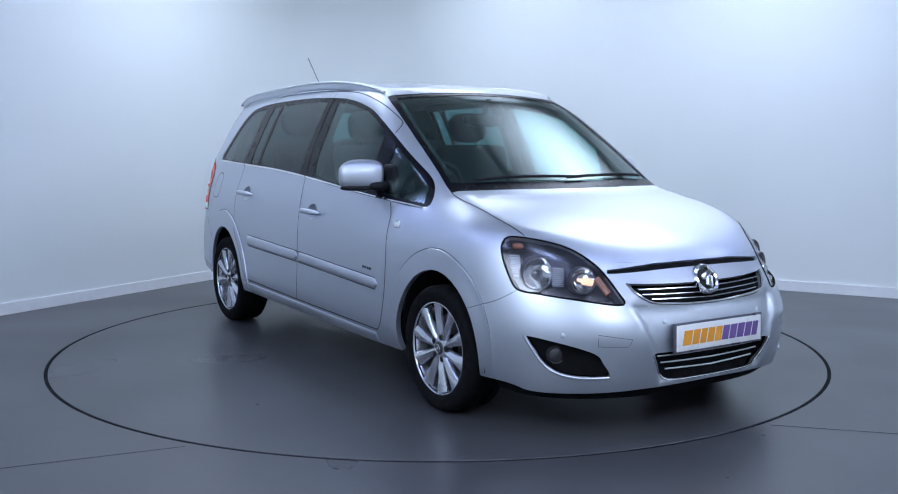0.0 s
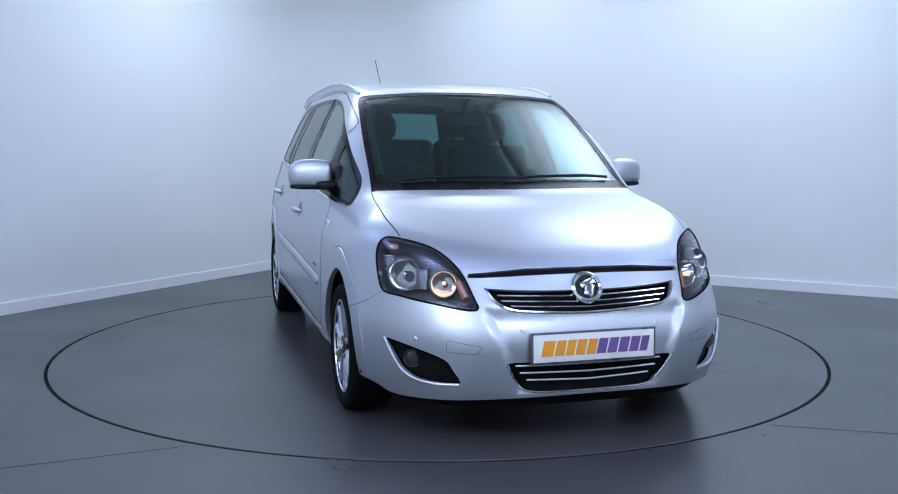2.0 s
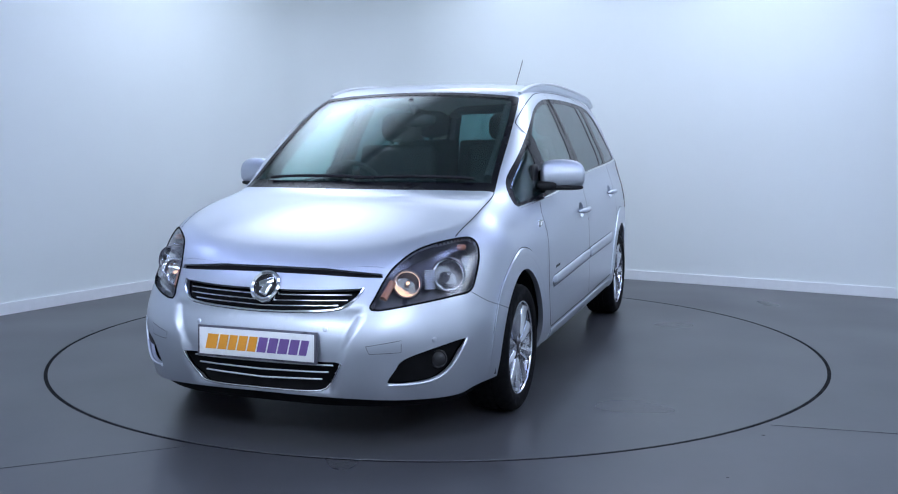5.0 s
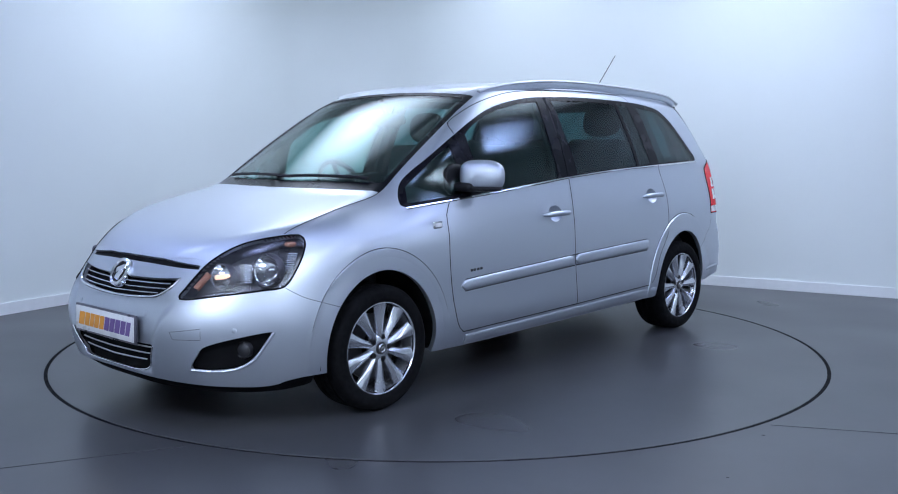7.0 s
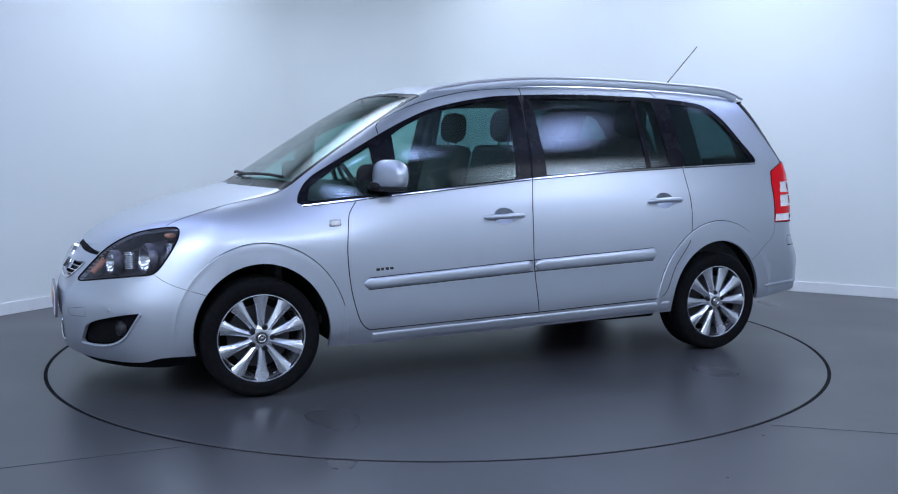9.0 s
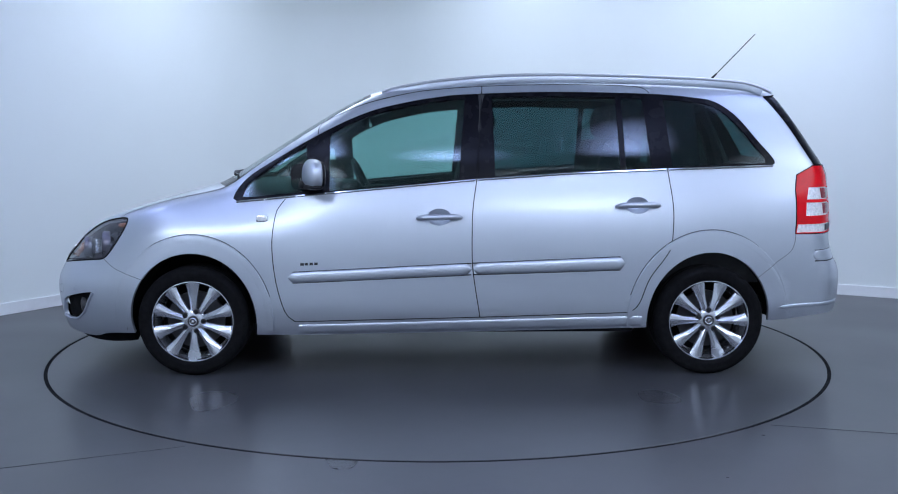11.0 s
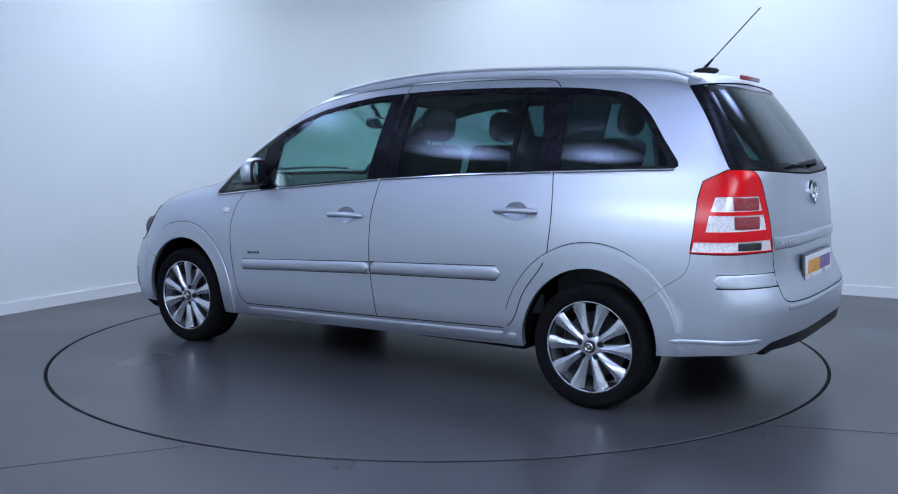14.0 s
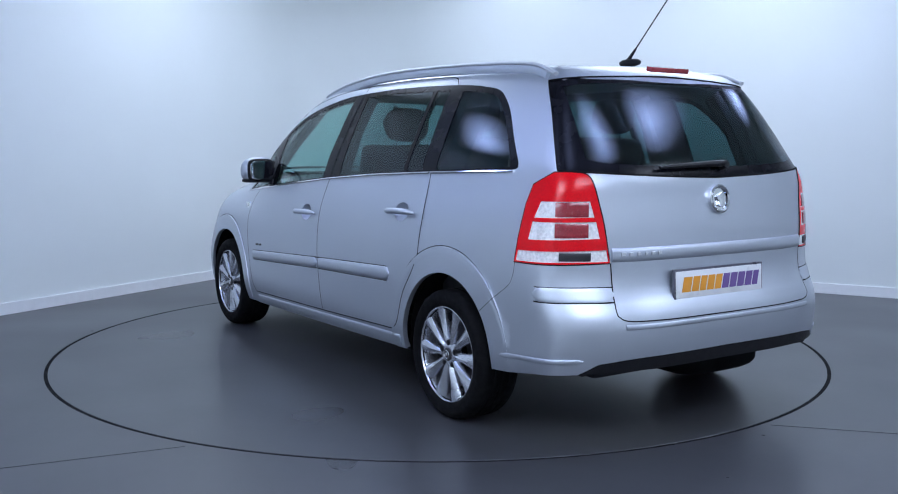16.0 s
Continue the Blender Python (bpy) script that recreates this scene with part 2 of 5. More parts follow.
def floor_marks():
    """Joints of the floor covering and a few dark specks."""
    for a, b, w in (((-1.80, -2.37), (-1.02, -2.047), .003), ((1.433, -1.77), (1.95, -1.907), .004)):
        p, q = Vector((*a, 0)), Vector((*b, 0))
        d = (q - p).normalized()
        s = Vector((-d.y, d.x, 0)) * w / 2
        pts = [(v.x, v.y, .0015) for v in (p - s, q - s, q + s, p + s)] + [(v.x, v.y, -.01) for v in (p - s, q - s, q + s, p + s)]
        tagged(mesh_part("floor_joint", pts, [(0, 1, 2, 3), (0, 4, 5, 1), (1, 5, 6, 2), (2, 6, 7, 3), (3, 7, 4, 0)], DARKFLOOR, None, "thin dark joint in the floor covering", smooth=False), kind="structure", category="floor")
    for x, y, r in ((1.353, -1.916, .009), (-2.262, .342, .014), (1.05, -2.42, .006)):
        bm = lathe([(0, .002), (r * .7, .002), (r, .0005)], 12, "z")
        bmesh.ops.scale(bm, vec=(1, .6, 1), verts=bm.verts)
        m = bm_part("floor_speck", bm, DARKFLOOR)
        m.location = (x, y, 0)
        tagged(m, "small dark mark on the floor", "floor mark", kind="structure")


def platform():
    bm = lathe([(0, 0), (1.2, 0), (DISC - .012, 0), (DISC - .010, -.002), (DISC - .010, -.03), (0, -.03)], 192, "z")
    disc = tagged(bm_part("turntable", bm, PLATFORM, None), "round grey turntable set flush in the floor", "turntable")
    # black ring added in the open gap, coloured as the shade down there
    bm_part("gap_shade_ring", lathe([(DISC - .011, -.002), (DISC + .0095, -.002), (DISC + .0095, -.012), (DISC - .011, -.012)], 192, "z"), GAP, disc, "added black ring for the shade in the gap round the edge")
    return disc


def softboxes():
    for places, r, strength, fade, color in LAMP_KINDS:
        # only the first kind is the ring; the others are added fill lights
        cloth = softbox_cloth(r, strength, fade, color)
        for lx, ly in places:
            base = bm_part("softbox", lathe([(r - .02, CEILING - .06), (r + .01, CEILING - .05), (r + .015, CEILING - .17), (r, CEILING - .18), (r - .03, CEILING - .17)], 64, "z"), WHITE)
            base.location = (lx, ly, 0)
            tagged(base, "unseen round softbox lamp with glowing white cloth under the ceiling", "lamp", "ceiling softboxes" if r > 1 else "ring of small ceiling softboxes")
            bm_part("cloth", lathe([(0, CEILING - .15), (r * .3, CEILING - .15), (r * .6, CEILING - .15), (r - .01, CEILING - .15), (r - .01, CEILING - .12), (0, CEILING - .12)], 64, "z"), cloth, base, "glowing cloth, brightest in its middle")


room()
ground()
floor_marks()
DISC_OB = platform()
softboxes()

# ---- the car's outside, as one smooth form ----
class Curve:
    """A natural cubic spline through knots, straight beyond its ends."""
    def __init__(self, xs, ys):
        o = np.argsort(xs)
        self.x, self.y = np.array(xs, float)[o], np.array(ys, float)[o]
        n, h = len(o), np.diff(self.x)
        a, b = np.eye(n), np.zeros(n)
        for i in range(1, n - 1):
            a[i, i - 1:i + 2] = h[i - 1], 2 * (h[i - 1] + h[i]), h[i]
            b[i] = 6 * ((self.y[i + 1] - self.y[i]) / h[i] - (self.y[i] - self.y[i - 1]) / h[i - 1])
        self.m = np.linalg.solve(a, b)

    def __call__(self, v):
        v = np.asarray(v, float)
        w = np.clip(v, self.x[0], self.x[-1])
        i = np.clip(np.searchsorted(self.x, w) - 1, 0, len(self.x) - 2)
        h = self.x[i + 1] - self.x[i]
        p, q = (self.x[i + 1] - w) / h, (w - self.x[i]) / h
        r = p * self.y[i] + q * self.y[i + 1] + ((p ** 3 - p) * self.m[i] + (q ** 3 - q) * self.m[i + 1]) * h * h / 6
        s0 = (self.y[1] - self.y[0]) / (self.x[1] - self.x[0]) - (self.x[1] - self.x[0]) * self.m[1] / 6
        s1 = (self.y[-1] - self.y[-2]) / (self.x[-1] - self.x[-2]) + (self.x[-1] - self.x[-2]) * self.m[-2] / 6
        return r + np.where(v < self.x[0], (v - self.x[0]) * s0, 0) + np.where(v > self.x[-1], (v - self.x[-1]) * s1, 0)


def smax(a, b, k):
    h = np.maximum(k - np.abs(a - b), 0) / k
    return np.maximum(a, b) + h * h * k / 4


def step(v):
    v = np.clip(v, 0, 1)
    return v * v * (3 - 2 * v)


WIDTH = Curve([.10, .22, .32, .45, .55, .70, .83, .93, 1.03, 1.12, 1.25, 1.38, 1.48, 1.60],
              [.775, .838, .868, .876, .878, .876, .862, .838, .806, .778, .722, .660, .604, .52])
NOSE = Curve([.10, .20, .274, .36, .48, .573, .633, .702, .78, .86, 1.0],
             [2.13, 2.195, 2.222, 2.238, 2.236, 2.19, 2.155, 2.11, 2.05, 1.97, 1.80])
TAIL = Curve([.15, .30, .45, .55, .62, .75, .90, 1.0, 1.09, 1.2, 1.35, 1.468, 1.60],
             [2.12, 2.175, 2.195, 2.185, 2.150, 2.130, 2.120, 2.106, 2.093, 2.03, 1.92, 1.825, 1.71])
HOOD = Curve([2.25, 2.1, 2.0, 1.86, 1.7, 1.5, 1.3, 1.1, .8], [.65, .728, .775, .832, .885, .942, .988, 1.022, 1.06])
ROOF = Curve([.8, .6, .4, .2, 0, -.3, -.7, -1.1, -1.5, -1.9], [1.34, 1.45, 1.52, 1.555, 1.573, 1.585, 1.588, 1.58, 1.563, 1.53])
CHEEK = Curve([.20, .27, .40, .53, .60], [.30, .315, .355, .41, .44])   # the crease between bumper middle and wing
AXLE, HUB = 1.352, .288


def flare_edge(x):
    """How far the lip round a wheel reaches from its opening."""
    return np.where(np.asarray(x) > 0, .092, .110)


def arch(x, z):
    """How far outside the wheel opening a point of the flank lies, 0 on its edge."""
    d = np.minimum(np.hypot((x - AXLE) / .335, (z - .285) / .362), np.hypot((x + AXLE) / .335, (z - .285) / .366))
    return (d - 1) * .35


def skin(x, y, z):
    """The body's outside: below 0 within it, 0 on it."""
    y = np.abs(y)
    w = WIDTH(z) - .115 * step((x - .5) / .9) * step((z - .72) / .32) - .05 * np.clip((-x - .9) / .9, 0, 2) ** 2
    w = w - .024 * step((x - .8) / .5)
    w = w + .008 * step((flare_edge(x) - arch(x, z)) / .028)
    side = y - w
    dip = step((CHEEK(z) - y) / .045 + .5) * step((z - .22) / .05) * step((.58 - z) / .05)
    full = .45 + .55 * step((.68 - z) / .12)      # the bumper's corners are squarer than the bonnet's
    front = .9 * (x - NOSE(z) + (1 - full) * .765 * y ** 2.87 + full * .88 * y ** 3.5 + .020 * dip)
    back = .95 * (-x - TAIL(z) + (.44 + .16 * step((z - 1.0) / .2)) * y ** 4)
    glass = .993 + .629 * (1.189 - x) + .225 * (.654 ** 2 - y * y) - .06 * ((x - .81) ** 2 - .14)
    roof = ROOF(x) - .07 * y * y
    top = -smax(-glass, -roof, .08)
    top = z - smax(HOOD(x) - .06 * y * y, top, .04)
    f = smax(side, front, .12)
    f = smax(f, back, .055)
    return smax(f, top * .85, .07)


def gradient(p, e=.002):
    x, y, z = p.T
    g = np.stack([skin(x + e, y, z) - skin(x - e, y, z), skin(x, y + e, z) - skin(x, y - e, z), skin(x, y, z + e) - skin(x, y, z - e)], 1)
    g[:, 1] = np.where(y < 1e-4, 0, g[:, 1])
    return g / np.linalg.norm(g, axis=1)[:, None]


def root(origin, way, far):
    lo, hi = np.zeros(len(origin)), np.full(len(origin), far)
    for _ in range(34):
        m = (lo + hi) / 2
        p = origin + way * m[:, None]
        inside = skin(p[:, 0], p[:, 1], p[:, 2]) < 0
        lo, hi = np.where(inside, m, lo), np.where(inside, hi, m)
    return origin + way * lo[:, None]


BEND, ARC = 1.25, .9          # where the flank's unrolling starts to swing round nose and tail
END = BEND + ARC * math.pi / 2


def wrap(uv):
    """Points of the body from (along the flank and round the ends, height)."""
    uv = np.asarray(uv, float)
    u, z = uv[:, 0], uv[:, 1]
    a = np.clip((np.abs(u) - BEND) / ARC, 0, math.pi / 2)
    c = np.clip(u, -BEND, BEND)
    way = np.stack([np.sign(u) * np.sin(a), np.cos(a), 0 * a], 1)
    way[:, 1] = np.where(a > math.pi / 2 - 1e-6, 0, way[:, 1])
    return root(np.stack([c, 0 * u, z], 1), way, 1.8)


def unwrap(p):
    x, y, z = np.asarray(p, float).T
    a = ARC * np.arctan2(np.abs(x) - BEND, np.maximum(y, 1e-9))
    return np.stack([np.where(np.abs(x) > BEND, np.sign(x) * (BEND + a), x), z], 1)


def drop(xy):
    """Points of the body's upper side from (x, y)."""
    xy = np.asarray(xy, float)
    o = np.stack([xy[:, 0], xy[:, 1], np.full(len(xy), .4)], 1)
    return root(o, np.tile([0., 0., 1.], (len(xy), 1)), 1.5)


def inside(poly, p):
    x, y = p[:, 0], p[:, 1]
    hit = np.zeros(len(p), bool)
    a = np.asarray(poly)
    b = np.roll(a, -1, 0)
    for (x0, y0), (x1, y1) in zip(a, b):
        if y0 != y1:
            hit ^= ((y0 > y) != (y1 > y)) & (x < (x1 - x0) * (y - y0) / (y1 - y0) + x0)
    return hit


class Sheet:
    """A flat plan of regions, cut into triangles along all their outlines and laid onto the body."""
    def __init__(self, lay, regions, grid, extra=(), clip=None):
        self.names = [n for n, _ in regions]
        verts, edges = [], []
        for _, poly in regions:
            k = len(verts)
            verts += [Vector((float(a), float(b))) for a, b in poly]
            edges += [(k + i, k + (i + 1) % len(poly)) for i in range(len(poly))]
        allv = np.array([tuple(v) for v in verts])
        lo, hi = allv.min(0), allv.max(0)
        gx, gy = np.meshgrid(np.arange(lo[0] + grid / 2, hi[0], grid), np.arange(lo[1] + grid / 2, hi[1], grid))
        g = np.stack([gx.ravel(), gy.ravel()], 1)
        near = np.min(np.abs(g[:, None, 0] - allv[None, :, 0]) + np.abs(g[:, None, 1] - allv[None, :, 1]), 1)
        if len(extra):
            near = np.minimum(near, np.min(np.abs(g[:, None, 0] - extra[None, :, 0]) + np.abs(g[:, None, 1] - extra[None, :, 1]), 1))
        verts += [Vector((float(a), float(b))) for a, b in g[near > grid * .45]] + [Vector((float(a), float(b))) for a, b in extra]
        out = delaunay_2d_cdt(verts, edges, [], 0, 1e-5)
        self.uv = np.array([tuple(v) for v in out[0]])
        self.tri = np.array([f for f in out[2] if len(f) == 3])
        mid = self.uv[self.tri].mean(1)
        self.kind = np.full(len(mid), -1)
        for i, (_, poly) in reversed(list(enumerate(regions))):
            self.kind[inside(poly, mid)] = i
        if clip is not None:
            self.kind[~inside(clip, mid)] = -1
        self.p = lay(self.uv)
        self.n = gradient(self.p)

    def get(self, *names):
        """Points, normals and triangles of some regions."""
        pick = np.isin(self.kind, [self.names.index(n) for n in names])
        t = self.tri[pick]
        used, back = np.unique(t, return_inverse=True)
        t = back.reshape(t.shape)
        p, n = self.p[used], self.n[used]
        a, b, c = p[t[:, 0]], p[t[:, 1]], p[t[:, 2]]
        flip = np.einsum("ij,ij->i", np.cross(b - a, c - a), n[t].mean(1)) < 0
        t[flip] = t[flip][:, ::-1]
        return p, n, t


def merge(*pieces):
    ps, ns, ts, k = [], [], [], 0
    for p, n, t in pieces:
        ps.append(p), ns.append(n), ts.append(t + k)
        k += len(p)
    return np.concatenate(ps), np.concatenate(ns), np.concatenate(ts)


def mirrored(piece):
    p, n, t = piece
    m = np.array([1, -1, 1])
    return p * m, n * m, t[:, ::-1]


def weld(piece, eps=1e-4):
    p, n, t = piece
    _, first, back = np.unique(np.round(p / eps).astype(np.int64), axis=0, return_index=True, return_inverse=True)
    back = back.ravel()
    t = back[t]
    t = t[(t[:, 0] != t[:, 1]) & (t[:, 1] != t[:, 2]) & (t[:, 0] != t[:, 2])]
    return p[first], n[first], t


def shell(name, piece, material, parent, thick=.02, back=None, lift=0.0, label=""):
    """A sheet of the body with thickness: outside, inside and edges."""
    p, n, t = weld(piece)
    p = p + n * lift
    q = p - n * thick
    k = len(p)
    count = {}
    for f in t:
        for a, b in ((f[0], f[1]), (f[1], f[2]), (f[2], f[0])):
            count[(a, b)] = 1
    rim = [(a, b) for a, b in count if (b, a) not in count]
    verts, norms = [p, q], [n, -n]
    faces = [tuple(f) for f in t] + [tuple(f[::-1] + k) for f in t]
    mats = [0] * len(t) + [1] * len(t)
    extra, en, j = [], [], 2 * k
    for a, b in rim:
        d = np.cross(p[b] - p[a], n[a])
        d = d / (np.linalg.norm(d) + 1e-9)
        extra += [p[a], p[b], q[b], q[a]]
        en += [d] * 4
        faces.append((j, j + 3, j + 2, j + 1))
        mats.append(0)
        j += 4
    verts.append(np.array(extra).reshape(-1, 3)), norms.append(np.array(en).reshape(-1, 3))
    return mesh_part(name, np.concatenate(verts), faces, material, parent, label, np.concatenate(norms), True, [material, back or material], mats)


def ribbon(points, width=.016, depth=.006):
    """A strip that follows a line on the body, a little below its skin."""
    p = np.asarray(points)
    n = gradient(p)
    d = np.gradient(p, axis=0)
    s = np.cross(d, n)
    s = s / (np.linalg.norm(s, axis=1)[:, None] + 1e-9)
    a, b = p + s * width / 2 - n * depth, p - s * width / 2 - n * depth
    k = len(p)
    t = np.array([f for i in range(k - 1) for f in ((i, i + 1, k + i + 1), (i, k + i + 1, k + i))])
    return np.concatenate([a, b]), np.concatenate([n, n]), t


# ---- lines of the bodywork, unrolled: (along, height) ----
def edge_top(xy):
    return unwrap(drop(xy))


HEADLAMP = spline([(2.243, .572), (2.231, .597), (2.171, .688), (2.106, .742), (2.028, .780), (1.935, .803), (1.825, .818), (1.765, .818), (1.745, .793), (1.755, .745), (1.792, .672), (1.838, .613), (1.93, .599), (2.078, .581), (2.215, .563)], .02, True)
FOG = spline([(1.878, .430), (1.91, .378), (1.95, .319), (2.008, .281), (2.091, .268), (2.185, .272), (2.161, .332), (2.130, .372), (2.018, .408)], .02, True)
GRILLE = np.concatenate([straight([(END, .545), (END, .630)]), spline([(END, .630), (2.45, .634), (2.262, .643)])[1:], spline([(2.262, .643), (2.285, .612), (2.33, .578), (2.386, .561), (2.541, .549), (END, .545)])[1:-1]])
LOWGRILLE = np.concatenate([straight([(END, .236), (END, .362), (2.345, .362)]), spline([(2.345, .362), (2.362, .320), (2.392, .262), (2.452, .240), (END, .236)])[1:-1]])
HOODGAP = np.concatenate([straight([(END, .690), (END, .716)]), spline([(END, .716), (2.45, .714), (2.19, .695)])[1:], spline([(2.19, .695), (2.19, .680), (2.45, .688), (END, .690)])[1:-1]])
BAND_TOP = [(1.147, .925), (1.135, .965), (1.066, 1.045), (.888, 1.155), (.716, 1.253), (.553, 1.335), (.404, 1.393), (.241, 1.433), (.085, 1.460), (-.083, 1.477), (-.532, 1.492), (-1.055, 1.483), (-1.323, 1.463), (-1.46, 1.448), (-1.547, 1.415), (-1.631, 1.345), (-1.703, 1.225), (-1.752, 1.135), (-1.754, 1.114)]
BAND_LOW = [(-1.738, 1.104), (-1.40, 1.094), (-1.125, 1.085), (-.606, 1.063), (-.126, 1.031), (.325, .990), (.801, .947), (1.127, .914)]
BAND = np.concatenate([spline(BAND_TOP), spline(BAND_LOW)])


def belt(x):
    return float(np.interp(x, [b[0] for b in BAND_LOW], [b[1] for b in BAND_LOW])) + .006


def head(x):
    top = sorted(BAND_TOP[:-1])
    return float(np.interp(x, [b[0] for b in top], [b[1] for b in top]))


QUARTER = straight([(1.10, belt(1.10) + .008), (1.075, 1.005), (.90, 1.128), (.765, 1.205), (.745, belt(.745) + .008)], .02, True)
FRONT_PANE = np.concatenate([straight([(.640, belt(.64)), (.640, 1.245)]), spline([(.640, 1.262), (.553, 1.312), (.404, 1.371), (.241, 1.411), (.085, 1.438), (-.070, 1.452)]), straight([(-.070, 1.452), (-.035, belt(-.035)), (.640, belt(.64))])[1:-1]])
REAR_PANE = straight([(-.215, 1.462), (-.225, belt(-.225)), (-.880, belt(-.88)), (-.878, 1.462), (-.53, 1.470)], .03, True)
VENT_PANE = straight([(-.908, 1.462), (-.910, belt(-.91)), (-1.045, belt(-1.045)), (-1.022, 1.458)], .03, True)
BACK_PANE = np.concatenate([straight([(-1.155, belt(-1.155)), (-1.135, 1.452)]), spline([(-1.135, 1.452), (-1.323, 1.438), (-1.44, 1.424), (-1.52, 1.390), (-1.600, 1.320), (-1.672, 1.205), (-1.708, 1.135)]), straight([(-1.708, 1.135), (-1.700, belt(-1.70) + .004), (-1.155, belt(-1.155))])[1:-1]])
TAILLAMP = np.concatenate([spline([(-1.926, 1.098), (-1.98, 1.099), (-2.032, 1.093), (-2.06, 1.060), (-2.087, .955), (-2.102, .881), (-2.121, .749)], .02), straight([(-2.121, .749), (-1.949, .744), (-1.783, .744)])[1:], straight([(-1.783, .744), (-1.798, .852), (-1.817, .971), (-1.842, 1.049), (-1.926, 1.098)], .02)[1:-1]])
TL_LOW = straight([(-1.788, .750), (-2.116, .755), (-2.109, .800), (-1.796, .792)], .03, True)
TL_W1 = straight([(-1.878, .985), (-2.051, .988), (-2.067, .926), (-1.855, .921)], .03, True)
TL_W2 = straight([(-1.850, .906), (-2.073, .909), (-2.086, .844), (-1.836, .836)], .03, True)
REARGLASS = np.concatenate([spline([(-1.846, 1.468), (-1.893, 1.321), (-1.935, 1.106)]), spline([(-1.935, 1.106), (-2.04, 1.099), (-2.35, 1.082), (-END, 1.072)])[1:], straight([(-END, 1.072), (-END, 1.500)])[1:], spline([(-END, 1.500), (-2.35, 1.494), (-2.05, 1.483), (-1.846, 1.468)])[1:-1]])
REARCLEAR = np.concatenate([spline([(-1.925, 1.442), (-1.985, 1.315), (-2.035, 1.150)]), spline([(-2.035, 1.150), (-2.12, 1.135), (-2.35, 1.122), (-END, 1.116)])[1:], straight([(-END, 1.116), (-END, 1.470)])[1:], spline([(-END, 1.470), (-2.35, 1.466), (-2.05, 1.458), (-1.925, 1.442)])[1:-1]])
TG_LOW = spline([(-2.124, .748), (-2.137, .598), (-2.164, .535), (-2.30, .524), (-END, .522)])
SIDE_DOOR_F = spline([(.866, .925), (.897, .884), (.914, .841), (.930, .686), (.912, .497), (.867, .340), (.818, .290)])
SIDE_DOOR_B = spline([(-.129, 1.031), (-.108, .891), (-.102, .774), (-.106, .567), (-.144, .312)])
SIDE_DOOR_C = spline([(-1.128, 1.085), (-1.149, .90), (-1.147, .772), (-1.128, .662), (-1.028, .518), (-.975, .385), (-.927, .336)])
DOOR_SILL = [(.818, .290), (-.144, .312), (-.927, .336)]
SEAM_TOP = spline([(.706, 1.262), (.690, 1.315), (.562, 1.384), (.429, 1.433), (.252, 1.476), (.099, 1.500), (-.166, 1.520), (-.477, 1.530), (-.769, 1.530), (-.985, 1.522), (-1.041, 1.508), (-1.066, 1.484)])
B_TOP = [(-.129, 1.031), (-.165, 1.520)]

# the upper rim of the flank: bonnet edge, windscreen edge, gutter, tailgate's top
HOOD_SIDE = spline([(1.757, .668), (1.58, .690), (1.36, .684), (1.205, .672)])
SCREEN_SIDE = spline([(1.205, .672), (1.07, .656), (.805, .634), (.539, .602), (.430, .580)])
GUTTER = spline([(.430, .580), (.2, .572), (-.4, .572), (-1.0, .572), (-1.5, .565), (-1.76, .545)])
ROOF_END = spline([(-1.76, .545), (-1.80, .40), (-1.815, .2), (-1.82, 0)])
HOOD_NOSE = spline([(2.085, 0), (2.076, .237), (2.018, .468)])
LAMP_IN = spline([(2.18, .693), (2.106, .742), (2.028, .780), (1.935, .803), (1.84, .818)], .02)
LAMP_XY = wrap(LAMP_IN)[:, :2]
RIM_XY = np.concatenate([HOOD_NOSE, LAMP_XY[1:], HOOD_SIDE, SCREEN_SIDE[1:], GUTTER[1:], ROOF_END[1:]])
RIM = edge_top(RIM_XY)
LOW = spline([(-END, .330), (-2.09, .325), (-1.90, .312), (-1.70, .286), (-1.0, .254), (-.3, .236), (.3, .224), (.85, .216), (1.70, .225), (1.90, .196), (2.10, .200), (2.35, .216), (END, .221)], .03)


def opening(cx, rx, rz, cz=.285):
    a = np.linspace(0, 2 * math.pi, 73)[:-1]
    return np.stack([cx + rx * np.cos(a), cz + rz * np.sin(a)], 1)


def flank_radius(cx, rx, rz):
    """The wheel opening, unrolled."""
    o = opening(cx, rx, rz)
    flat = np.stack([o[:, 0], np.full(len(o), .87), np.maximum(o[:, 1], .05)], 1)
    return unwrap(flat)


WHEEL_F, WHEEL_B = flank_radius(AXLE, .335, .362), flank_radius(-AXLE, .335, .366)
BUMPER_F = np.concatenate([straight([(1.60, .10), (1.60, .512)]), spline([(1.626, .518), (1.753, .562), (1.838, .610)], .02), HEADLAMP[[i for i in range(len(HEADLAMP)) if HEADLAMP[i, 0] > 1.84 and HEADLAMP[i, 1] < .62]], straight([(2.245, .575), (2.175, .690), (2.19, .715), (END, .73), (END, .10), (1.60, .10)])[:-1]])
BUMPER_B = np.concatenate([straight([(-1.58, .10), (-1.60, .512)]), spline([(-1.631, .54), (-1.695, .595), (-1.757, .646), (-1.778, .692), (-1.785, .742)], .02), straight([(-1.785, .742), (-1.949, .742), (-2.124, .747)])[1:], TG_LOW[1:], straight([(-END, .522), (-END, .10), (-1.58, .10)])[1:-1]])
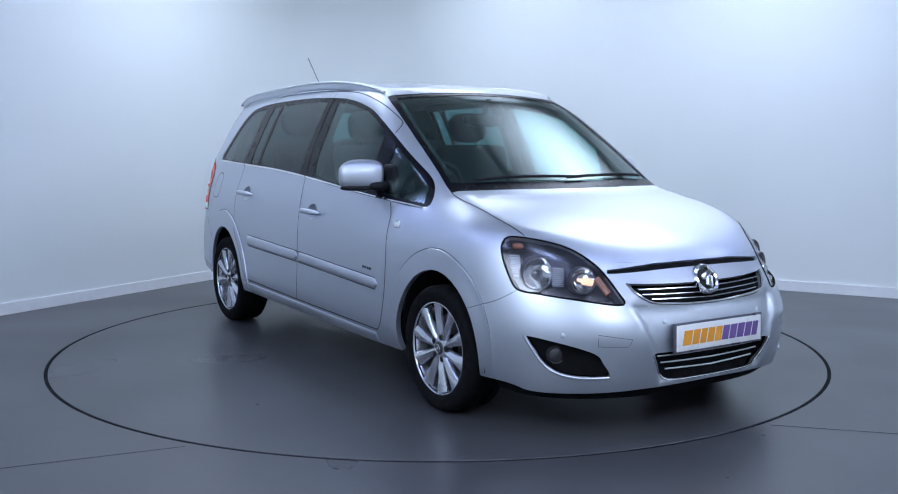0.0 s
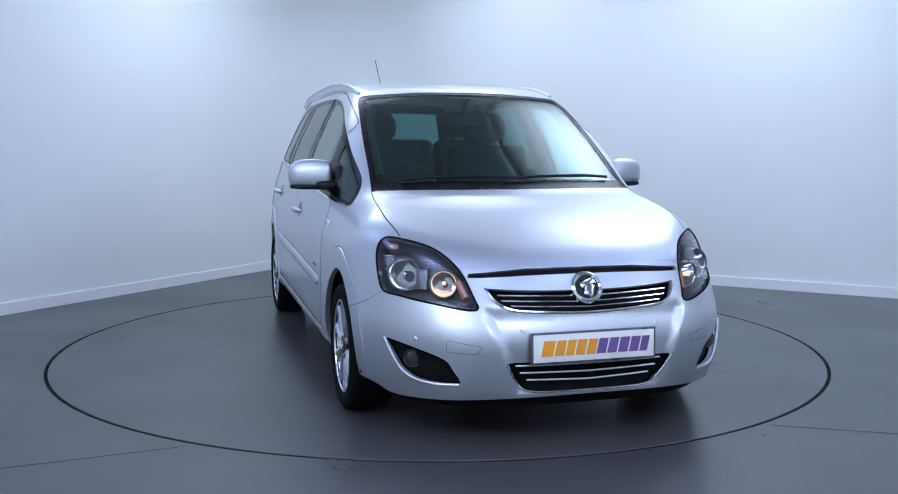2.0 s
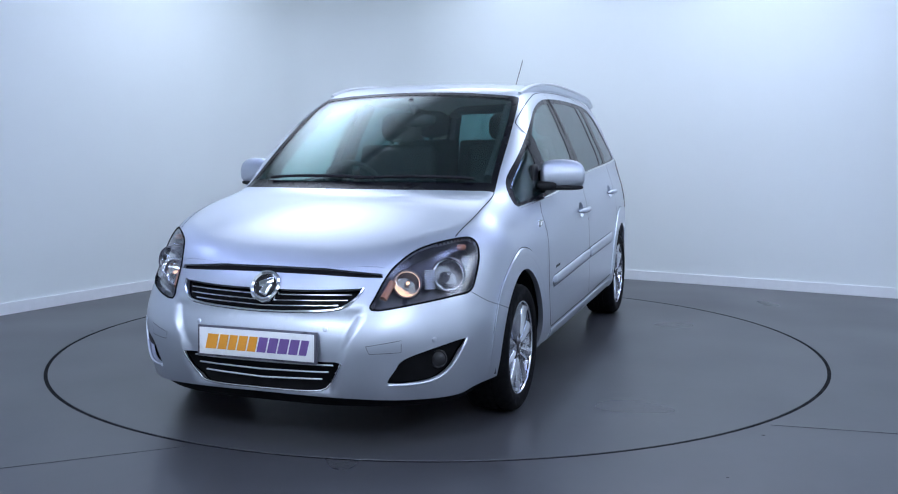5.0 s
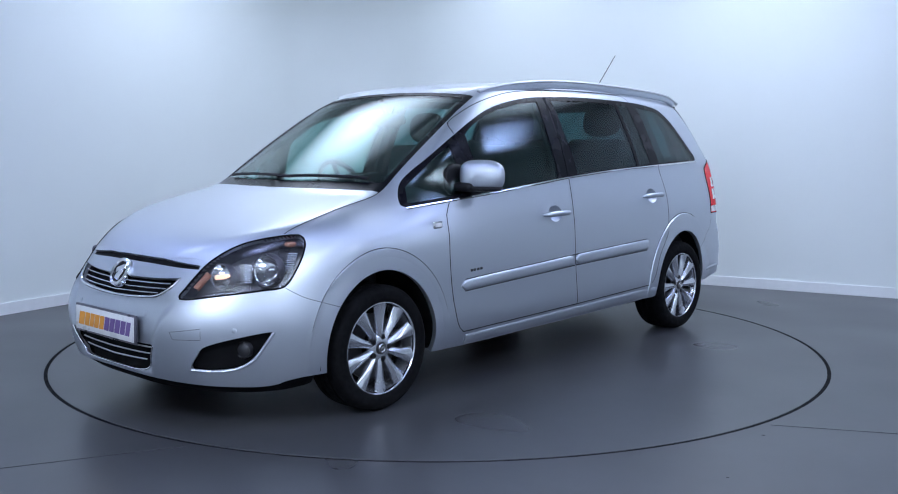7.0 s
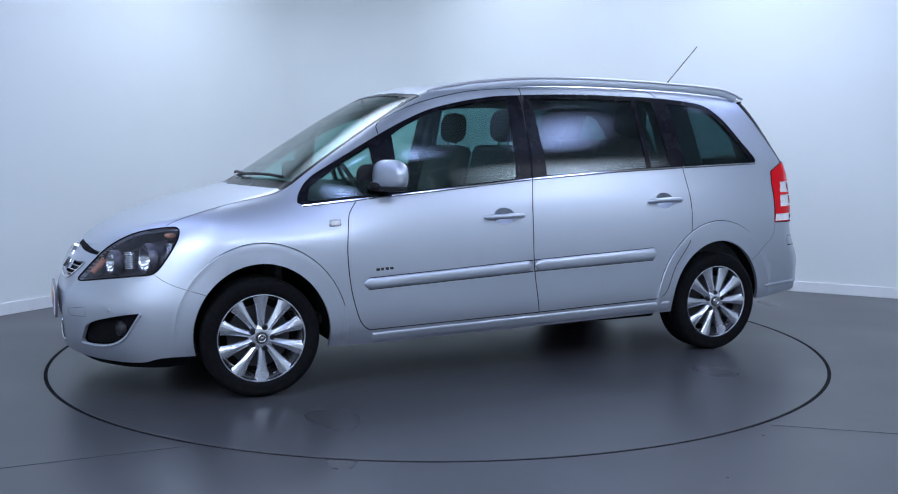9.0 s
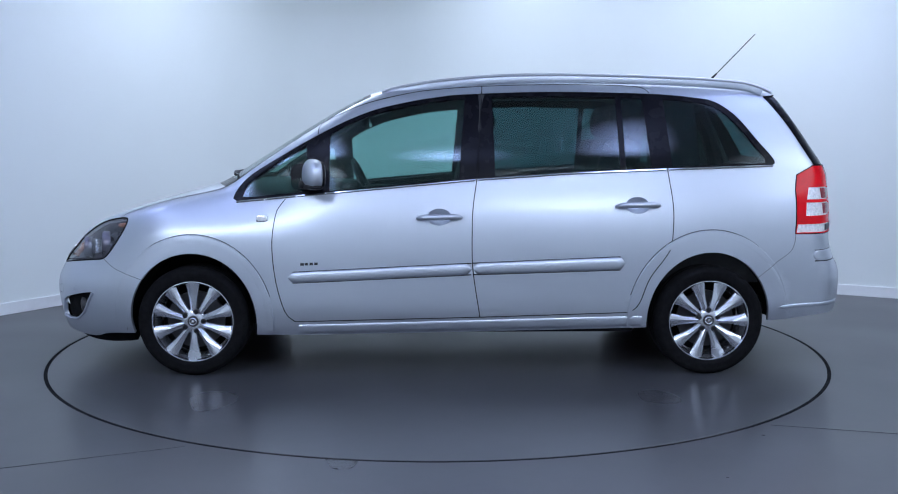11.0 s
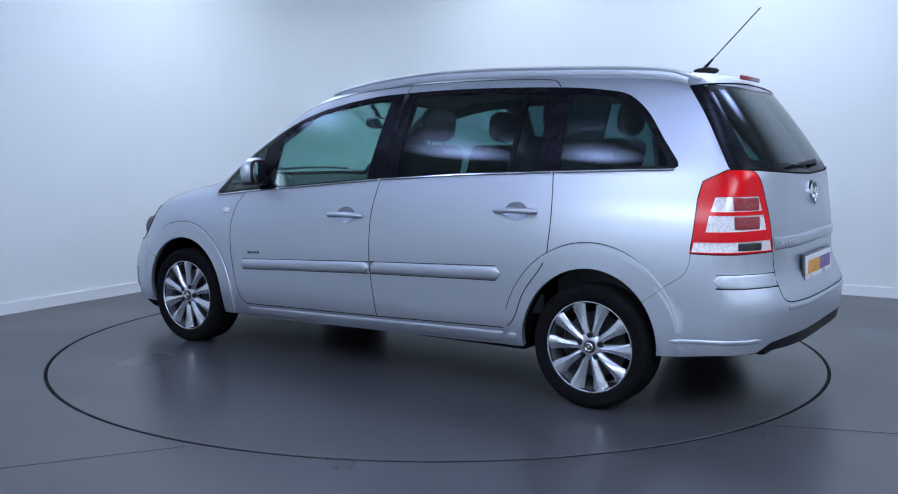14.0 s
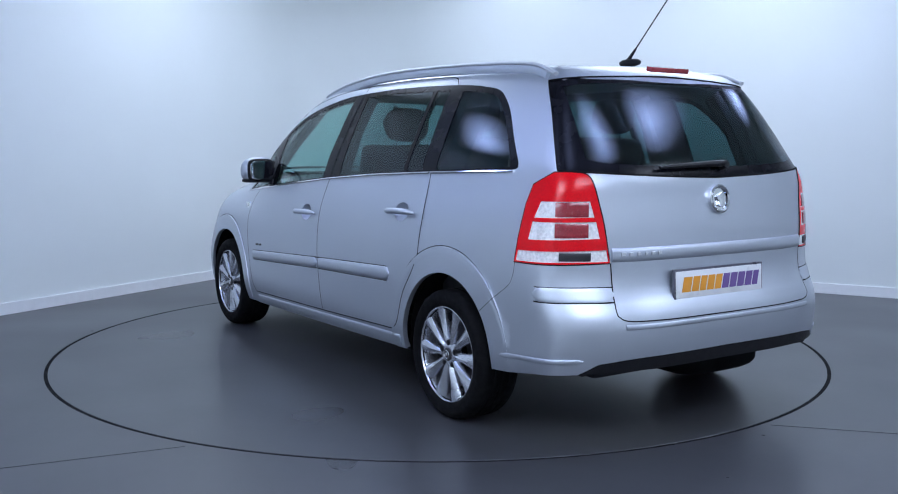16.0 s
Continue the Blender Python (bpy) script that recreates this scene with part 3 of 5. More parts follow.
SKIRT_B = np.concatenate([straight([(-2.01, .28), (-2.01, .318), (-2.085, .364)]), spline([(-2.085, .364), (-2.25, .381), (-END, .386)])[1:], straight([(-END, .386), (-END, .28), (-2.01, .28)])[1:-1]])
TAILGATE = np.concatenate([REARGLASS[:1], spline([(-1.846, 1.468), (-1.893, 1.321), (-1.935, 1.106)])[1:], spline([(-1.98, 1.099), (-2.032, 1.093), (-2.06, 1.060), (-2.087, .955), (-2.102, .881), (-2.121, .749)], .02), TG_LOW[1:], straight([(-END, .522), (-END, 1.60), (-1.80, 1.60)])[1:]])
DOOR_F = np.concatenate([SIDE_DOOR_F[::-1], straight([(.866, .925), (.78, 1.05), (.706, 1.262)])[1:-1], SEAM_TOP[SEAM_TOP[:, 0] > -.16], straight([(-.165, 1.520), (-.129, 1.031)]), SIDE_DOOR_B[1:], straight(DOOR_SILL[:2])[1:-1][::-1]])
DOOR_B = np.concatenate([SIDE_DOOR_B[::-1], straight([(-.129, 1.031), (-.165, 1.520)])[1:], SEAM_TOP[SEAM_TOP[:, 0] < -.17], straight([(-1.066, 1.484), (-1.128, 1.085)])[1:], SIDE_DOOR_C[1:], straight(DOOR_SILL[1:])[1:-1][::-1]])
WHOLE = np.concatenate([LOW, straight([(END, .221), (END, float(RIM[0, 1]))])[1:-1], RIM, straight([(-END, float(RIM[-1, 1])), (-END, .330)])[1:-1]])

HANDLES = ((.067, .829), (-.963, .888))
CUPS = [np.array([(x + .062 * math.cos(a), z + .006 + .044 * math.sin(a)) for a in np.linspace(0, 2 * math.pi, 33)[:-1]]) for x, z in HANDLES]
RINGS = np.concatenate([flank_radius(c, .335 * k, .364 * k) for c in (AXLE, -AXLE) for k in (1.06, 1.12, 1.18, 1.22, 1.25, 1.27, 1.285, 1.30, 1.315, 1.33, 1.36)])
RINGS = RINGS[RINGS[:, 1] > .21]
CREASE = np.array([(u, z) for z in np.arange(.24, .57, .03) for u in np.arange(2.16, 2.56, .018)])

flank = Sheet(wrap, [
    ("open_front", WHEEL_F), ("cup", CUPS[0]), ("cup_back", CUPS[1]), ("open_back", WHEEL_B), ("headlamp", HEADLAMP), ("fog", FOG), ("grille", GRILLE), ("low_grille", LOWGRILLE), ("hood_gap", HOODGAP),
    ("quarter", QUARTER), ("front_pane", FRONT_PANE), ("rear_pane", REAR_PANE), ("vent_pane", VENT_PANE), ("back_pane", BACK_PANE), ("band", BAND),
    ("tl_low", TL_LOW), ("tl_w1", TL_W1), ("tl_w2", TL_W2), ("taillamp", TAILLAMP), ("rear_clear", REARCLEAR), ("rear_glass", REARGLASS), ("skirt", SKIRT_B),
    ("bumper_front", BUMPER_F), ("bumper_back", BUMPER_B), ("tailgate", TAILGATE), ("door_front", DOOR_F), ("door_back", DOOR_B), ("body", WHOLE)], .035, np.concatenate([RINGS, CREASE]), WHOLE)

SCREEN_TOP = spline([(.430, .580), (.449, .44), (.462, .2), (.465, 0)])
HOOD_BACK = spline([(1.205, .672), (1.262, .5), (1.315, .25), (1.335, 0)])
GLASS_LOW = spline([(1.145, .640), (1.20, .48), (1.250, .25), (1.268, 0)])
GLASS_IN = np.concatenate([GLASS_LOW, straight([(1.268, 0), (.500, 0)])[1:], spline([(.500, 0), (.497, .2), (.485, .42), (.475, .545)])[1:], spline([(.475, .545), (.539, .568), (.805, .602), (1.07, .626), (1.145, .640)])[1:-1]])
SCREEN = np.concatenate([HOOD_BACK, straight([(1.335, 0), (.465, 0)])[1:], SCREEN_TOP[::-1][1:], SCREEN_SIDE[::-1][1:-1]])
HOOD_PLAN = np.concatenate([HOOD_NOSE, LAMP_XY[1:], HOOD_SIDE, HOOD_BACK[1:], straight([(1.335, 0), (2.085, 0)])[1:-1]])
GATE_TOP = np.concatenate([straight([(-1.66, 0), (-1.66, .50)]), spline([(-1.66, .50), (-1.70, .54), (-1.76, .545)])[1:], ROOF_END[1:], straight([(-1.82, 0), (-1.66, 0)])[1:-1]])
ROOF_PLAN = np.concatenate([SCREEN_TOP, straight([(.465, 0), (-1.82, 0)])[1:], ROOF_END[::-1][1:], GUTTER[::-1][1:-1]])
upper = Sheet(drop, [("glass", GLASS_IN), ("screen", SCREEN), ("gate_top", GATE_TOP), ("roof", ROOF_PLAN), ("hood", HOOD_PLAN)], .04)


def both(piece):
    return merge(piece, mirrored(piece))


# ---- the car ----
car = new("car")
tagged(car, "silver metallic people carrier standing on the turntable", "car")


def bodywork():
    shell("body", both(merge(flank.get("body"), upper.get("roof"))), PAINT, car, .025, LINING)
    shell("bonnet", both(upper.get("hood")), PAINT, car, .02, GAP, .001)
    shell("front_bumper", both(flank.get("bumper_front")), PAINT, car, .02, GAP)
    rear = shell("rear_bumper", both(flank.get("bumper_back")), PAINT, car, .02, GAP)
    shell("rear_skirt", both(flank.get("skirt")), BLACK, rear, .02, GAP, -.004, "black plastic lower edge of the bumper")
    gate = shell("tailgate", both(merge(flank.get("tailgate"), upper.get("gate_top"))), PAINT, car, .025, TRIM)
    pane = shell("rear_window", both(flank.get("rear_clear")), PRIVACY, gate, .004, PRIVACY, -.002, "dark tinted rear window")
    shell("rear_window_border", both(flank.get("rear_glass")), GLOSSBLACK, pane, .006, TRIM, -.002, "black border of the rear window")
    shell("windscreen", both(upper.get("glass")), WINDOW, car, .005, WINDOW, -.004)
    shell("windscreen_border", both(upper.get("screen")), GLOSSBLACK, car, .012, TRIM, -.002, "black border of the windscreen")
    for name, mirror in (("left", False), ("right", True)):
        f = mirrored if mirror else (lambda q: q)
        door = shell("front_door", f(flank.get("door_front")), PAINT, car, .03, TRIM)
        shell("window_pane", f(flank.get("front_pane")), WINDOW, door, .004, WINDOW, -.004, "tinted door window")
        door2 = shell("rear_door", f(flank.get("door_back")), PAINT, car, .03, TRIM)
        shell("window_pane", f(flank.get("rear_pane")), PRIVACY, door2, .004, PRIVACY, -.004, "dark tinted door window")
        shell("vent_pane", f(flank.get("vent_pane")), PRIVACY, door2, .004, PRIVACY, -.004, "narrow fixed pane behind a black bar")
        shell("window_frame", f(flank.get("band")), GLOSSBLACK, car, .02, TRIM, -.002, "black pillars between the side windows")
        shell("quarter_pane", f(flank.get("quarter")), WINDOW, car, .004, WINDOW, -.004, "three-cornered front side window")
        shell("rear_quarter_pane", f(flank.get("back_pane")), PRIVACY, car, .004, PRIVACY, -.004, "dark tinted rear side window")


def shut_lines():
    lines = [SIDE_DOOR_F, SIDE_DOOR_B, SIDE_DOOR_C, straight(DOOR_SILL), SEAM_TOP, straight(B_TOP),
             spline([(1.60, .508), (1.626, .518), (1.753, .562), (1.838, .610)], .02), spline([(-1.60, .515), (-1.631, .54), (-1.695, .595), (-1.757, .646), (-1.778, .692), (-1.785, .742)], .02),
             TG_LOW, spline([(-1.846, 1.468), (-1.893, 1.321), (-1.935, 1.106)])]
    tops = [HOOD_SIDE, straight([(-1.66, 0), (-1.66, .50)])]
    for f in (lambda q: q, mirrored):
        for i, uv in enumerate(lines):
            p, n, t = ribbon(wrap(uv), .0020 if i in (6, 7) else .0048, -.0008)
            p, n, t = f((p, n, t))
            mesh_part("shut_line", p, t, GAP, car, normals=n)
        for xy in tops:
            p, n, t = f(ribbon(drop(xy), .0045, -.0012))
            mesh_part("shut_line", p, t, GAP, car, normals=n)


bodywork()
shut_lines()


# ---- fittings of the car ----
def patch(name, uv_grid, lifts, material, parent, label="", thick=.012, mirror=False):
    """A raised strip on the flank from a grid of (along, height) points and how far each stands off."""
    rows, cols = uv_grid.shape[:2]
    p = wrap(uv_grid.reshape(-1, 2))
    n = gradient(p)
    top = p + n * lifts.reshape(-1, 1)
    low = p - n * thick
    faces = []
    k = rows * cols
    for i in range(rows - 1):
        for j in range(cols - 1):
            a = i * cols + j
            faces += [(a, a + 1, a + cols + 1, a + cols), (k + a, k + a + cols, k + a + cols + 1, k + a + 1)]
    ring = [*range(cols), *[i * cols + cols - 1 for i in range(1, rows)], *[(rows - 1) * cols + j for j in range(cols - 2, -1, -1)], *[i * cols for i in range(rows - 2, 0, -1)]]
    for a, b in zip(ring, ring[1:] + ring[:1]):
        faces.append((a, k + a, k + b, b))
    v = np.concatenate([top, low]) * np.array([1, -1 if mirror else 1, 1])
    bm = bmesh.new()
    vs = [bm.verts.new(q) for q in v]
    for f in faces:
        bm.faces.new([vs[i] for i in f])
    return bm_part(name, bm, material, parent, label)


def strip(name, u0, u1, low, high, bulge, material, parent, label="", mirror=False, n=40, rounded=True):
    g, l = np.zeros((n, 9, 2)), np.zeros((n, 9))
    for i, s in enumerate(np.linspace(0, 1, n)):
        u = u0 + (u1 - u0) * s
        end = min(s, 1 - s) * abs(u1 - u0)
        k = math.sqrt(max(0, 1 - (1 - min(end / .03, 1)) ** 2)) * .85 + .15 if rounded else 1
        a, b = low(u), high(u)
        m = (a + b) / 2
        for j, t in enumerate((-1, -.93, -.8, -.45, 0, .45, .8, .93, 1)):
            g[i, j] = u, m + (b - a) / 2 * t * k
            l[i, j] = .001 + bulge * (1 - abs(t) ** 5) * (k if rounded else 1)
    return patch(name, g, l, material, parent, label, mirror=mirror)


def line_tube(name, uv, radius, material, parent, off=0.0, flat=1.0, mirror=False, label=""):
    p = wrap(uv)
    p = p + gradient(p) * off
    if mirror:
        p = p * np.array([1, -1, 1])
    return bm_part(name, tube(p, radius, 8, flat), material, parent, label)


def disc_at(name, at, way, profile, material, parent, label="", segments=32):
    """A turned piece at a point, its axis along way."""
    bm = lathe(profile, segments, "z")
    m = Matrix.Translation(at) @ Vector(way).to_track_quat("Z", "Y").to_matrix().to_4x4()
    bmesh.ops.transform(bm, matrix=m, verts=bm.verts)
    return bm_part(name, bm, material, parent, label)


def egg(center, size, power=3.0, segments=28, rings=16):
    """A block with all its faces softly rounded (superellipsoid)."""
    bm = bmesh.new()
    grid = []
    f = lambda v: math.copysign(abs(v) ** (2 / power), v)
    for i in range(rings + 1):
        a = -math.pi / 2 + math.pi * i / rings
        grid.append([bm.verts.new((center[0] + size[0] / 2 * f(math.cos(a)) * f(math.cos(b)), center[1] + size[1] / 2 * f(math.cos(a)) * f(math.sin(b)), center[2] + size[2] / 2 * f(math.sin(a)))) for b in (2 * math.pi * k / segments for k in range(segments))])
    for r, q in zip(grid, grid[1:]):
        for k in range(segments):
            bm.faces.new((r[k], r[(k + 1) % segments], q[(k + 1) % segments], q[k]))
    bmesh.ops.remove_doubles(bm, verts=bm.verts, dist=1e-6)
    return bm


def make_wheel():
    """A wheel with its outer face towards +y, at the origin."""
    rim = bm_part("wheel", lathe([(.213, .091), (.2115, .0955), (.2085, .096), (.2055, .091), (.202, .072), (.193, .045), (.190, -.09), (.205, -.098)], 64), ALLOY, car, "ten-spoke silver alloy wheel with a black tyre")
    prof = [(.200, -.095), (.235, -.103), (.262, -.104), (.278, -.094), (.286, -.080), (.288, -.062), (.288, -.042), (.282, -.040), (.282, -.032), (.288, -.030), (.288, -.006), (.282, -.004), (.282, .004), (.288, .006), (.288, .030), (.282, .032), (.282, .040), (.288, .042), (.288, .062), (.286, .080), (.278, .094), (.266, .103), (.258, .1055), (.250, .104), (.235, .105), (.220, .101), (.212, .094), (.200, .085)]
    bm_part("tyre", lathe(prof, 72), RUBBER, rim)
    for k in range(10):
        bm = bmesh.new()
        secs = []
        for r, half, h, deep in ((.040, .016, .080, .03), (.075, .0165, .088, .03), (.12, .021, .090, .028), (.17, .030, .091, .022), (.2085, .040, .0925, .016)):
            secs.append([bm.verts.new((x, y, r)) for x, y in ((-half, h - deep), (-half, h - .010), (-half * .82, h - .005), (-half * .15, h + .002), (half * .80, h - .009), (half, h - .015), (half, h - deep))])
        for p, q in zip(secs, secs[1:]):
            for j in range(7):
                bm.faces.new((p[j], p[(j + 1) % 7], q[(j + 1) % 7], q[j]))
        bm.faces.new(secs[0])
        bm.faces.new(secs[-1][::-1])
        bmesh.ops.rotate(bm, verts=bm.verts, cent=(0, 0, 0), matrix=Matrix.Rotation(radians(36 * k), 3, "Y"))
        bm_part("spoke", bm, ALLOY, rim)
    bm_part("hub", lathe([(0, .05), (.062, .05), (.066, .062), (.062, .074), (.048, .082), (.034, .084), (0, .084)], 40), ALLOY, rim)
    bm_part("centre_cap", lathe([(0, .092), (.020, .092), (.027, .090), (.0295, .086), (.0295, .08), (0, .08)], 32), DARKMETAL, rim, "dark centre cap with a bright round emblem")
    bm_part("emblem", join(lathe([(.015, .0925), (.0175, .0945), (.020, .0925)], 28), box((.020, .004, .006), .001, 2, pose(0, .0925, 0, 0, 35, 0)), box((.006, .004, .016), .001, 2, pose(0, .0925, 0, 0, 35, 0))), CHROME, rim)
    for k in range(5):
        a = radians(108 + 72 * k)
        bm = lathe([(0, .087), (.007, .087), (.0125, .085), (.0138, .080), (.0138, .06), (0, .06)], 14)
        bmesh.ops.translate(bm, vec=(.052 * math.cos(a), 0, .052 * math.sin(a)), verts=bm.verts)
        bm_part("wheel_bolt", bm, BLACK, rim, "dark wheel bolt")
    bm_part("brake_disc", lathe([(.06, .02), (.150, .02), (.150, -.005), (.06, -.005)], 48), DARKMETAL, rim)
    # black disc behind the spokes: the shade inside the wheel, put into colour
    bm_part("wheel_shade_disc", lathe([(0, .0), (.185, -.04), (.185, -.05), (0, -.05)], 32), GAP, rim, "black disc for the shade inside the wheel")
    return rim


def wheels():
    w = make_wheel()
    w.matrix_basis = pose(AXLE, .752, HUB)
    for x, y, turn, roll in ((-AXLE, .758, 0, 18), (AXLE, -.752, 180, 6), (-AXLE, -.758, 180, 29)):
        copy_thing(w, pose(x, y, HUB, 0, roll, turn))


def underside():
    """Dark liners over the wheels and the floor pan."""
    for x in (AXLE, -AXLE):
        for s in (1, -1):
            bm = bmesh.new()
            rows = []
            for a in np.linspace(-.12, math.pi + (.12 if x > 0 else -.02), 25):
                rows.append([bm.verts.new((x + .347 * math.cos(a), s * y, .285 + (.372 if y < .8 else .370) * math.sin(a))) for y in (.44, .60, .75, .828)])
            hub = bm.verts.new((x, s * .44, .30))
            for p, q in zip(rows, rows[1:]):
                for j in range(3):
                    bm.faces.new((p[j], p[j + 1], q[j + 1], q[j]))
                bm.faces.new((p[0], q[0], hub))
            bm_part("wheel_liner", bm, GAP, car, "black wheel arch liner")
    bm_part("floor_pan", join(box((1.95, 1.52, .05), .02, 2, pose(0, 0, .235)), box((.9, .86, .05), .02, 2, pose(1.45, 0, .22)), box((.95, .86, .06), .02, 2, pose(-1.42, 0, .29)), box((.50, 1.02, .04), .02, 2, pose(1.80, 0, .245)), box((.52, 1.30, .09), .02, 2, pose(-1.83, 0, .345))), BLACK, car)
    bm_part("silencer", egg((-1.80, -.28, .245), (.30, .55, .15), 3.5), GAP, car, "dark exhaust silencer")
    g = np.zeros((60, 3, 2))
    l = np.zeros((60, 3))
    for s in (False, True):
        for i, u in enumerate(np.linspace(1.70, END, 60)):
            for j, z in enumerate((.142, .180, .232)):
                g[i, j], l[i, j] = (u, z), (-.040, -.024, -.010)[j] - .02 * max(0, 1 - (u - 1.70) / .2) ** 2
        patch("front_lip", g, l, GAP, car, "black plastic lip under the bumper", .16, s)


def flare_lift(d, edge):
    """How far the lip round a wheel opening stands off the flank, by the distance from the opening."""
    full = .008 * (1 - step((edge - d) / .028)) + .0004
    return np.where(d < edge - .028, .0004 - .0014 * (edge - .028 - d) / .026, full * step((edge + .002 - d) / .008) - .0008 * step((d - edge + .006) / .008))


def arch_flares():
    """The raised lips round the wheel openings, with a crisp outer edge."""
    seams = (spline([(1.60, .508), (1.626, .518), (1.70, .543), (1.753, .562)], .004), spline([(-1.60, .515), (-1.631, .54), (-1.695, .595), (-1.757, .646)], .004))
    for cx, high, a0, a1, seam in ((AXLE, .362, -.10, math.pi + .10, seams[0]), (-AXLE, .366, -.06, math.pi - .05, seams[1])):
        turn = np.linspace(a0, a1, 72)
        edge = float(flare_edge(cx))
        reach = [edge + d for d in (-.054, -.046, -.036, -.028, -.020, -.013, -.008, -.005, -.0025, 0, .0025)]
        uv = np.zeros((72, len(reach), 2))
        for j, d in enumerate(reach):
            k = 1 + d / .35
            uv[:, j] = unwrap(np.stack([cx + .335 * k * np.cos(turn), turn * 0 + .86, .285 + high * k * np.sin(turn)], 1))
        p = wrap(uv.reshape(-1, 2))
        lift = flare_lift(arch(p[:, 0], p[:, 2]), edge)
        if cx < 0:      # the rear lip runs out into the bumper
            lift = lift - .0035 * np.repeat(step((turn - 2.35) / .25), len(reach))
        q = wrap(seam)
        d = arch(q[:, 0], q[:, 2])
        q = (q + gradient(q) * (flare_lift(d, edge)[:, None] - .0010))[(d > edge - .06) & (d < edge + .0025)]
        for s in (False, True):
            flare = patch("arch_flare", uv, lift.reshape(72, -1), PAINT, car, "", .006, s)
            if len(q) > 2:
                bm_part("flare_seam", tube(q * np.array([1, -1 if s else 1, 1]), .0012, 6), GAP, flare)
            # thin black strip: the shade line along the lip's crease, put into colour
            bend = np.linspace(.30, math.pi - (.30 if cx > 0 else .75), 60)
            line = unwrap(np.stack([cx + .335 * (1 + edge / .35 + .006) * np.cos(bend), bend * 0 + .86, .285 + high * (1 + edge / .35 + .006) * np.sin(bend)], 1))
            c, n, t = ribbon(wrap(line), .0034, -.0010)
            c, n, t = mirrored((c, n, t)) if s else (c, n, t)
            mesh_part("flare_crease_shade", c, t, GAP, flare, normals=n)


